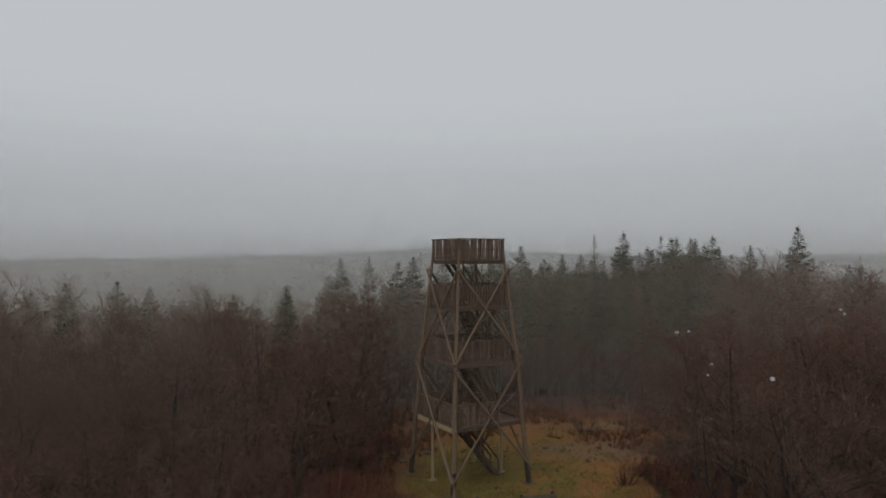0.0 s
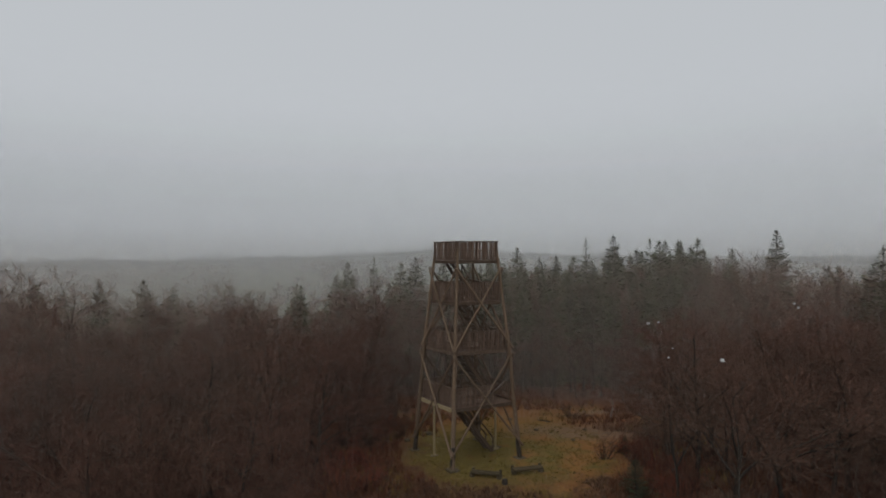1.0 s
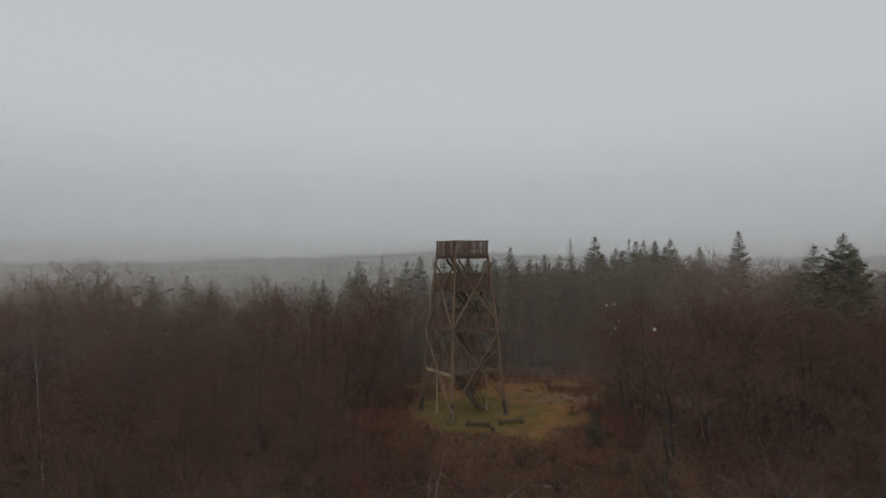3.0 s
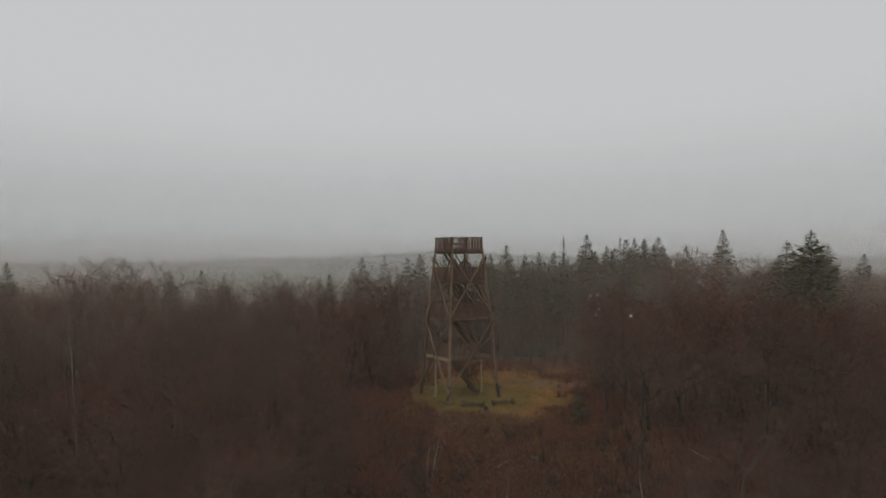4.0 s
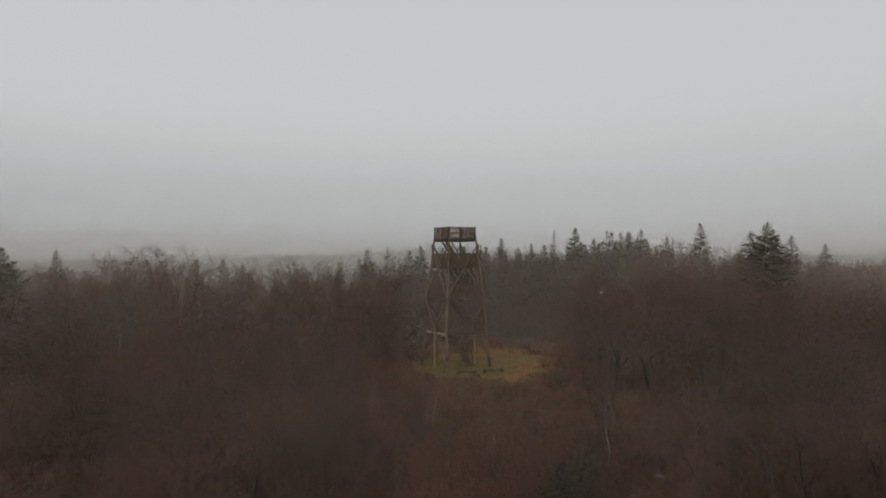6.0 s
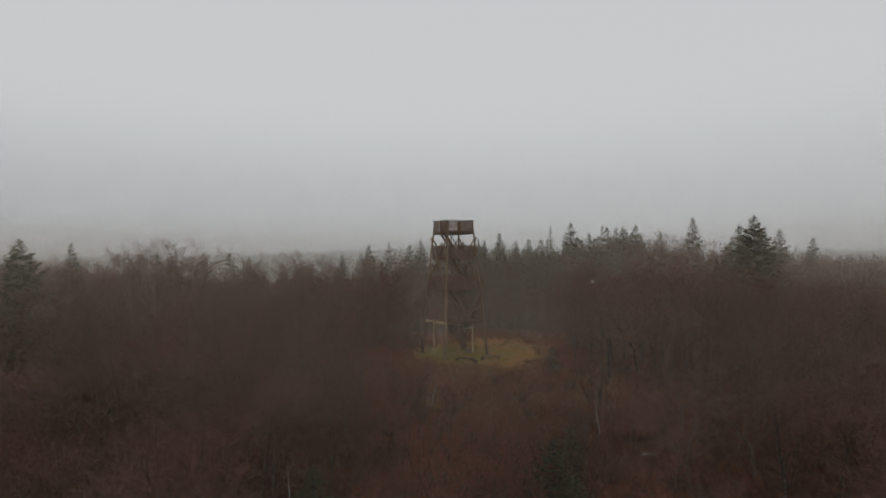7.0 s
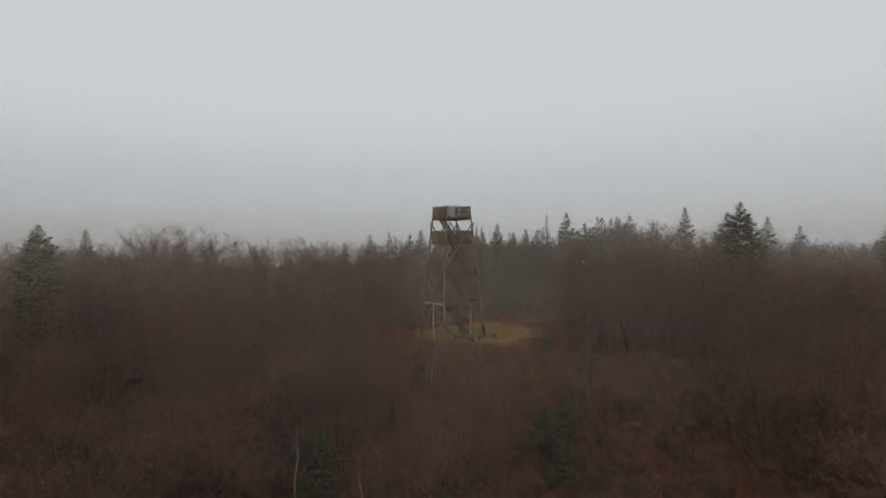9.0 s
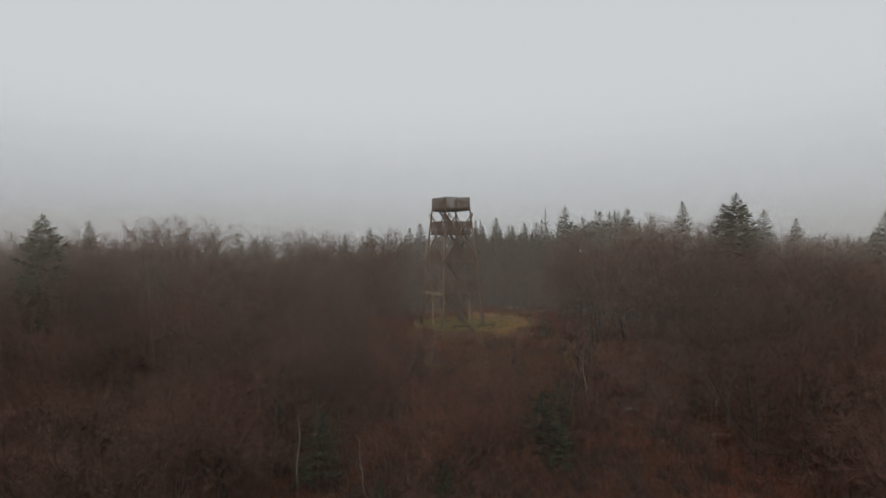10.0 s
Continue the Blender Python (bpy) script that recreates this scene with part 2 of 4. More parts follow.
class Shell:
    """Collects vertices and faces and turns them into a mesh."""

    def __init__(self):
        self.v, self.f = [], []

    def tube(self, pts, radii, sides, cap=False):
        first, n = len(self.v), len(pts)
        ref = Vector((0.31, 0.17, 0.93))
        for i, (p, r) in enumerate(zip(pts, radii)):
            d = (pts[min(i + 1, n - 1)] - pts[max(i - 1, 0)]).normalized()
            a = d.cross(ref)
            if a.length < 0.2:
                a = d.cross(Vector((1, 0, 0)))
            a.normalize()
            b = d.cross(a)
            for k in range(sides):
                w = 2 * math.pi * k / sides
                self.v.append(p + a * (r * math.cos(w)) + b * (r * math.sin(w)))
        for i in range(n - 1):
            for k in range(sides):
                q = (k + 1) % sides
                o = first + i * sides
                self.f.append((o + k, o + q, o + sides + q, o + sides + k))
        if cap:
            self.f.append(tuple(first + k for k in range(sides))[::-1])
            self.f.append(tuple(first + (n - 1) * sides + k for k in range(sides)))

    def blade(self, p, q, width, side):
        """A thin pointed strip from p to q."""
        i = len(self.v)
        self.v += [p - side * width, p + side * width, q]
        self.f.append((i, i + 1, i + 2))

    def leaf(self, p, along, side):
        i = len(self.v)
        self.v += [p, p + along * 0.5 + side, p + along, p + along * 0.5 - side]
        self.f.append((i, i + 1, i + 2, i + 3))

    def box(self, c, half, turn=None):
        i = len(self.v)
        for sx in (-1, 1):
            for sy in (-1, 1):
                for sz in (-1, 1):
                    q = Vector((sx * half[0], sy * half[1], sz * half[2]))
                    self.v.append(c + (turn @ q if turn else q))
        for f in ((0, 1, 3, 2), (4, 6, 7, 5), (0, 4, 5, 1), (2, 3, 7, 6), (0, 2, 6, 4), (1, 5, 7, 3)):
            self.f.append(tuple(i + k for k in f))

    def mesh(self, name, mat=None, round_=False):
        me = bpy.data.meshes.new(name)
        me.from_pydata([tuple(p) for p in self.v], [], self.f)
        if round_:
            me.polygons.foreach_set("use_smooth", [True] * len(me.polygons))
        if mat:
            me.materials.append(mat)
        return me


def plank_mesh(name, mat, a, b, w, h, edge=0.008):
    """A squared timber from a to b, w wide and h high, with eased edges and a touch of warp."""
    bm = bmesh.new()
    d = b - a
    bmesh.ops.create_cube(bm, size=1)
    bmesh.ops.scale(bm, vec=(d.length, w, h), verts=bm.verts)
    bmesh.ops.bevel(bm, geom=bm.edges[:], offset=edge, segments=1, affect="EDGES")
    turn = d.to_track_quat("X", "Z").to_matrix().to_4x4()
    bm.transform(Matrix.Translation((a + b) / 2) @ turn)
    me = bpy.data.meshes.new(name)
    bm.to_mesh(me)
    bm.free()
    me.materials.append(mat)
    return me


def log_mesh(name, mat, a, b, r0, r1, sides=10, rng=random):
    """A round pole, slightly bent and tapered, with sawn ends."""
    s = Shell()
    n = max(3, int((b - a).length / 0.9))
    pts, rad = [], []
    for i in range(n + 1):
        t = i / n
        wob = 0.018 * math.sin(math.pi * t)
        pts.append(a.lerp(b, t) + Vector((rng.uniform(-wob, wob), rng.uniform(-wob, wob), 0)))
        rad.append((r0 + (r1 - r0) * t) * rng.uniform(0.95, 1.05))
    s.tube(pts, rad, sides, cap=True)
    return s.mesh(name, mat, round_=False)


# ---- the land ----
def build_ground():
    axis = [-1500, -900, -640, -560, -520, -470, -420, -370, -340, -320, -300, -280, -260, -240, -220, -200, -180, -165, -150, -135, -120] + [-100 + 4 * i for i in range(11)]
    axis += [-58 + 1.0 * i for i in range(29)] + [-29.5 + 0.6 * i for i in range(100)] + [31 + 1.5 * i for i in range(24)]
    axis += [70, 76, 84, 92, 100, 110, 120, 135, 150, 165, 180, 200, 220, 240, 260, 280, 300, 320, 340, 370, 420, 470, 520, 560, 640, 900, 1500]
    xs, ys = axis, axis
    verts = [(x, y, land(x, y)) for y in ys for x in xs]
    n = len(xs)
    faces = [(j * n + i, j * n + i + 1, (j + 1) * n + i + 1, (j + 1) * n + i) for j in range(len(ys) - 1) for i in range(n - 1)]
    me = bpy.data.meshes.new("ground")
    me.from_pydata(verts, [], faces)
    me.polygons.foreach_set("use_smooth", [True] * len(faces))
    me.materials.append(GROUND)
    tagged(new("ground", me), "knoll of yellowed turf, rusty bracken and leaf litter", "ground", kind="structure")


build_ground()


def fog_bank(radius, thickness, low, high):
    """A long curved bank of mist standing over the land beyond the wood."""
    s = Shell()
    n = 64
    for i in range(n + 1):
        a = math.pi * (-0.15 + 1.3 * i / n)
        for z in (-45, 0.05 * radius, 0.2 * radius, 0.4 * radius, 0.75 * radius):
            s.v.append(Vector((radius * math.cos(a), radius * math.sin(a), z)))
    for i in range(n):
        for k in range(4):
            o = i * 5 + k
            s.f.append((o, o + 5, o + 6, o + 1))
    ob = new("fog_bank", s.mesh("fog_bank", fog("mist", thickness, low, high), True))
    tagged(ob, "bank of pale grey mist over the distant land", "fog", kind="structure")


for radius, thickness, low, high in ((100, 0.10, 2, 52), (135, 0.13, 2, 62), (180, 0.17, 2, 74), (220, 0.17, 2, 84), (255, 0.17, 2, 92), (290, 0.18, 2, 100), (325, 0.2, 2, 40), (370, 0.22, 2, 34), (425, 0.22, 2, 34)):
    fog_bank(radius, thickness, low, high)




def thin_mist(y, left, right, share, low=-16.0, high=15.5, fade=4.0, taper=False):
    """A drift of thin mist: level hair-fine streaks, far finer than the eye tells apart, that cover a small share of what lies behind."""
    step = 0.002 if y < -50 else 0.004
    n = int((high - low) / step)
    z = low + step * np.arange(n)
    thick = 1.5 * share * step * np.clip((high - z) / fade, 0, 1) * np.clip((z - low) / 5.0, 0, 1)
    co = np.zeros((n, 4, 3))
    co[:, :, 1] = y
    co[:, 0, 0] = co[:, 3, 0] = left
    co[:, 1, 0] = co[:, 2, 0] = right
    co[:, 0, 2] = co[:, 1, 2] = z
    co[:, 3, 2] = z + thick
    co[:, 2, 2] = z + thick * (0.02 if taper else 1.0)
    me = bpy.data.meshes.new("thin_mist")
    me.from_pydata(co.reshape(-1, 3).tolist(), [], np.arange(4 * n).reshape(n, 4).tolist())
    me.materials.append(MIST)
    tagged(new("thin_mist", me), "thin drift of pale grey mist among the trees", "mist", kind="structure")


# mist sheets standing in for distance haze: over the slope, between the trees, and thickest beyond the tower and to the
# west of it
for y, wide, share, low, high in ((-54, 18, 0.010, 2.5, 9.8), (-48, 24, 0.014, 3.0, 10.6), (-42, 28, 0.018, 3.0, 11.5)):
    thin_mist(y, -wide, wide, share, low=low, high=high, fade=2.5)
# tapered sheets over the middle, added to brighten the dark slope behind
for side in (-12.0, 11.0):
    thin_mist(-51, -0.6, side, 0.024, low=0.5, high=8.8, fade=1.5, taper=True)
    thin_mist(-62, -0.6, 0.8 * side, 0.022, low=-0.5, high=7.8, fade=1.2, taper=True)
for y, wide, share in ((-26, 38, 0.004), (-13, 46, 0.006)):
    thin_mist(y, -wide, wide, share, low=-2.0)
for y, wide, share in ((3.6, 54, 0.01), (9.5, 58, 0.025), (16.5, 62, 0.042), (30, 72, 0.04)):
    thin_mist(y, -wide, wide, share)
for y, right, share, low in ((-17.0, -3.5, 0.05, 3.0), (-9.0, -5.0, 0.055, 1.5), (0.0, -6.0, 0.07, 0.5), (6.0, -6.0, 0.06, 0.5), (14.0, -8.0, 0.06, 0.5), (24.0, -10.0, 0.065, 0.5)):
    thin_mist(y, -48.0 - 0.6 * (y + 17), right, share, low=low, high=15.0, fade=5.0, taper=True)
thin_mist(-1.0, 58.0, 11.5, 0.11, low=3.5, high=17.0, fade=5.0, taper=True)


# ---- the lookout tower ----
TURN = 29.5
rng = random.Random(11)
tower = empty("lookout_tower", "tall weathered brown timber lookout tower with slatted railings", "tower", at=pose(0, 0, 0, 0, 0, TURN))
CORNERS = ((-1, -1), (1, -1), (1, 1), (-1, 1))
LEVELS = (3.45, 6.75, 9.75, 12.28)


def half(z):
    """Half the tower's width at that height, to the legs' axes."""
    if z < 6.6:
        return 2.41 + (1.96 - 2.41) * z / 6.6
    return 1.96 + (1.47 - 1.96) * (z - 6.6) / 5.6


def corner(c, z, out=0.0):
    s = half(z) + out
    return Vector((c[0] * s, c[1] * s, z))


# legs of two spliced logs each, on concrete footings
for c in CORNERS:
    leg = part("leg", log_mesh("leg", LOG, corner(c, -0.1), corner(c, 6.75), 0.14, 0.12, 12, rng), LOG, tower)
    part("upper_log", log_mesh("upper_log", LOG, corner(c, 6.35, 0.03), corner(c, 12.95, 0.0), 0.11, 0.082, 12, rng), LOG, leg)
    # a slightly thicker sleeve, darker than the log, round the leg's lowest part
    part("tarred_foot", log_mesh("tarred_foot", DARK_FOOT, corner(c, -0.08), corner(c, 1.25), 0.15, 0.147, 12, rng), DARK_FOOT, leg, "dark foot of the leg")
    for z in (6.45, 6.65):
        s = Shell()
        p = corner(c, z)
        s.tube([p - Vector((0, 0, 0.03)), p + Vector((0, 0, 0.03))], [0.14, 0.14], 12, cap=True)
        part("iron_band", s.mesh("iron_band", WOOD), WOOD, leg)
    p = corner(c, 0)
    me = plank_mesh("footing", CONCRETE, Vector((p.x - 0.34, p.y, -0.09)), Vector((p.x + 0.34, p.y, -0.09)), 0.68, 0.2, 0.03)
    part("footing", me, CONCRETE, tower, "square concrete footing")

# crossed braces on the four faces, in two tiers
for i in range(4):
    a, b = CORNERS[i], CORNERS[(i + 1) % 4]
    for k, (z0, z1) in enumerate(((0.75, 6.45), (6.75, 11.75))):
        for one, two, out in ((a, b, 0.1), (b, a, 0.2)):
            part("brace", log_mesh("brace", LOG, corner(one, z0, out), corner(two, z1, out), 0.075, 0.064, 8, rng), LOG, tower)

SLAT = {}


def slat_mesh(h, shape):
    key = (round(h, 2), shape)
    if key not in SLAT:
        w = 0.088 + 0.008 * shape
        SLAT[key] = plank_mesh("slat", BOARD, Vector((0, 0, 0)), Vector((0, 0, h)), w, 0.022, 0.004)
    return SLAT[key]


def railing(z, face, u0, u1, h, gap, name="railing"):
    """A slatted railing along one face from u0 to u1 (shares of its half width)."""
    a, b = CORNERS[face], CORNERS[(face + 1) % 4]
    s = half(z) - (0.0 if z > 12 else 0.12)
    lean = (half(z + h) - half(z)) * (0.2 if z > 12 else 0.8)
    mid, along = Vector((a[0] + b[0], a[1] + b[1], 0)) / 2, Vector((b[0] - a[0], b[1] - a[1], 0)) / 2
    p = lambda u, hh: mid * (s + lean * hh / h) + along * (s * u) + Vector((0, 0, z + hh))
    over = 0.05 if z > 12 else 0.0
    top = part(name, plank_mesh("hand_rail", WOOD, p(u0 - over, h) + mid * 0.03, p(u1 + over, h) + mid * 0.03, 0.14, 0.045), WOOD, tower)
    for hh in (0.1, 0.58):
        part("cross_rail", plank_mesh("cross_rail", WOOD, p(u0, hh) - mid * 0.05, p(u1, hh) - mid * 0.05, 0.045, 0.08), WOOD, top)
    length = (u1 - u0) * s
    count = int(length / gap)
    for k in range(count):
        u = u0 + (u1 - u0) * (k + 0.5) / count
        ob = part("slat", slat_mesh(h + 0.0, rng.randrange(3)), BOARD, top)
        q = p(u, 0)
        tilt = math.atan2(lean, h)
        turn = Matrix.Rotation(math.atan2(along.y, along.x), 4, "Z") @ Matrix.Rotation(-tilt, 4, "X") @ Matrix.Rotation(radians(90), 4, "Z")
        ob.matrix_basis = Matrix.Translation(q + Vector((rng.uniform(-0.012, 0.012), 0, rng.uniform(-0.05, -0.01)))) @ turn @ Matrix.Rotation(radians(rng.uniform(-1, 1)), 4, "X")
    for u in (u0, (u0 + u1) / 2, u1):
        part("post", plank_mesh("post", WOOD, p(u, -0.15) - mid * 0.06, p(u, h) - mid * 0.06, 0.09, 0.09), WOOD, top)


def platform(z, hole):
    """Joists under deck boards; hole: (u0, u1, v0, v1) left open for the stairs."""
    s = half(z) - (0.02 if z > 12 else 0.1)
    deck = part("platform", plank_mesh("rim_beam", WOOD, Vector((-s, -s, z - 0.15)), Vector((s, -s, z - 0.15)), 0.09, 0.2), WOOD, tower)
    for a, b in (((-s, s), (s, s)), ((-s, -s), (-s, s)), ((s, -s), (s, s))):
        part("beam", plank_mesh("beam", WOOD, Vector((*a, z - 0.15)), Vector((*b, z - 0.15)), 0.085, 0.19), WOOD, deck)
    for v in (-0.45 * s, 0.0, 0.45 * s):
        if not (hole[2] < v < hole[3]):
            part("joist", plank_mesh("joist", WOOD, Vector((-s, v, z - 0.14)), Vector((s, v, z - 0.14)), 0.06, 0.16), WOOD, deck)
    n = int(2 * s / 0.152)
    for k in range(n):
        v = -s + 2 * s * (k + 0.5) / n
        runs = [(-s, s)]
        if hole[2] < v < hole[3]:
            runs = [(-s, hole[0]), (hole[1], s)]
        for u0, u1 in runs:
            if u1 - u0 > 0.1:
                part("board", plank_mesh("board", BOARD, Vector((u0, v, z - 0.02)), Vector((u1, v, z - 0.02)), 0.14, 0.04, 0.004), BOARD, deck)


HOLES = ((-0.3, 1.3, -0.5, 0.45), (-1.0, 0.9, -1.25, -0.35), (-1.0, 0.9, -1.2, -0.35), (-0.7, 0.7, 0.3, 1.05))
for z, hole in zip(LEVELS, HOLES):
    platform(z, hole)
for face in range(4):
    railing(LEVELS[3], face, -1, 1, 1.12, 0.168)
    railing(LEVELS[2], face, -1, 1, 1.12, 0.172)
    railing(LEVELS[1], face, -1, 1, 1.12, 0.172)
railing(LEVELS[0], 1, -0.94, 0.94, 1.12, 0.172)
railing(LEVELS[0], 2, -0.94, 0.94, 1.12, 0.172)
railing(LEVELS[0], 0, -0.94, 0.35, 1.12, 0.172)
railing(LEVELS[0], 3, -0.94, 0.94, 1.12, 0.172)


def flight(a, b, width=0.82):
    """A steep open stair from a to b, with treads between two stringers and hand rails."""
    d = b - a
    side = Vector((0, 1, 0)) * (width / 2)
    base = part("stair", plank_mesh("stringer", WOOD, a - side, b - side, 0.05, 0.2), WOOD, tower)
    part("stringer", plank_mesh("stringer", WOOD, a + side, b + side, 0.05, 0.2), WOOD, base)
    n = int(d.z / 0.2)
    for k in range(1, n + 1):
        p = a + d * (k / (n + 0.5))
        part("tread", plank_mesh("tread", WOOD, p - side * 0.94, p + side * 0.94, 0.24, 0.04), WOOD, base)
    up = Vector((0, 0, 0.92))
    for s in (-1, 1):
        part("hand_rail", plank_mesh("hand_rail", WOOD, a + side * s + up, b + side * s + up, 0.05, 0.085), WOOD, base)
        for t in (0.02, 0.5, 0.97):
            q = a + d * t + side * s
            part("post", plank_mesh("post", WOOD, q, q + up * 1.04, 0.07, 0.07), WOOD, base)


flight(Vector((1.78, -0.02, -0.1)), Vector((-1.1, -0.02, 3.4)))
flight(Vector((1.2, -0.8, 3.45)), Vector((-1.1, -0.8, 6.7)))
flight(Vector((1.1, -0.75, 6.75)), Vector((-1.0, -0.75, 9.7)), 0.75)
flight(Vector((0.8, 0.68, 9.75)), Vector((-0.95, 0.68, 12.22)), 0.7)

# a fresh beam and two props, put in as a repair
z = 3.32
part("new_beam", plank_mesh("new_beam", NEW_WOOD, corner((-1, 1), z, 0.05) + Vector((0, -0.38, 0)), corner((-1, -1), z, 0.05), 0.08, 0.23), NEW_WOOD, tower, "fresh pale yellow timber beam")
for p, label in ((Vector((-2.02, 0.53, 0)), "fresh pale timber prop"), (Vector((2.1, -0.17, 0)), "weathered pale timber prop")):
    prop = part("prop", plank_mesh("prop", NEW_WOOD, p + Vector((0, 0, -0.1)), p + Vector((0, 0, 3.25)), 0.11, 0.11), NEW_WOOD, tower, label)
    part("sole_plate", plank_mesh("sole_plate", NEW_WOOD, p + Vector((-0.25, 0, 0.02)), p + Vector((0.25, 0, 0.02)), 0.2, 0.07), NEW_WOOD, prop)

# a sloping rail beside the first landing, with a row of pale dots added along it
a, b = Vector((0.05, -2.1, 3.72)), Vector((1.78, -2.1, 4.93))
rail = part("sloping_rail", plank_mesh("sloping_rail", WOOD, a, b, 0.05, 0.1), WOOD, tower)
for k in range(10):
    s = Shell()
    q = a + (b - a) * (k + 0.3) / 9.6
    r = 0.045 if k == 9 else rng.uniform(0.02, 0.032)
    s.tube([q + Vector((0, -0.03, 0.05)), q + Vector((0, -0.03, 0.07)), q + Vector((0, -0.03, 0.085))], [r, r * 0.9, r * 0.4], 6, cap=True)
    part("cap", s.mesh("cap", FLECK), FLECK, rail, "small white dot" if k == 9 else "")


# ---- benches and small things on the grass ----
def bench(a, b, label):
    """Two half logs side by side on short stumps that rise a little above them."""
    d = (b - a).normalized()
    side = Vector((-d.y, d.x, 0))
    ob = empty("log_bench", label, "bench", "log benches before the tower", at=Matrix.Translation(a))
    L = (b - a).length
    for k in (-1, 1):
        part("seat_log", log_mesh("seat_log", BENCH, side * 0.13 * k + Vector((0, 0, 0.27)), d * L + side * 0.13 * k + Vector((0, 0, 0.27)), 0.095, 0.085, 10, rng), BENCH, ob)
    for t in (0.03, 0.97):
        q = d * (L * t)
        part("stump", log_mesh("stump", BENCH, q + Vector((0, 0, -0.15)), q + Vector((0, 0, 0.2)), 0.17, 0.15, 10, rng), BENCH, ob)
        part("end_post", log_mesh("end_post", BENCH, q + side * 0.28 + Vector((0, 0, -0.15)), q + side * 0.28 + Vector((0, 0, 0.42)), 0.085, 0.08, 9, rng), BENCH, ob, "pale sawn end post")


def on_land(x, y):
    return Vector((x, y, land(x, y)))


bench(on_land(0.15, -4.2), on_land(1.75, -4.75), "mossy grey-brown log bench on the grass")
bench(on_land(2.55, -4.1), on_land(4.25, -3.75), "grey-brown log bench with pale end post on the grass")
p = on_land(1.95, -5.5)
s = Shell()
s.tube([p + Vector((0, 0, h)) for h in (-0.1, 0.1, 0.28, 0.3)], [0.2, 0.16, 0.14, 0.08], 9, cap=True)
tagged(new("tree_stump", s.mesh("tree_stump", BARK)), "small dark rotten stump in the grass", "stump")


# ---- trees ----
def wander(p, d, length, steps, bend, lift, rng):
    """A growing line from p: its points."""
    pts = [p.copy()]
    for _ in range(steps):
        d = (d + Vector((rng.gauss(0, bend), rng.gauss(0, bend), rng.gauss(0, bend) + lift))).normalized()
        p = p + d * (length / steps)
        pts.append(p.copy())
    return pts, d


def sideways(d, angle, turn):
    a = d.cross(Vector((0.2, 0.1, 1)) if abs(d.z) < 0.9 else Vector((1, 0, 0))).normalized()
    b = d.cross(a)
    return (d * math.cos(angle) + (a * math.cos(turn) + b * math.sin(turn)) * math.sin(angle)).normalized()


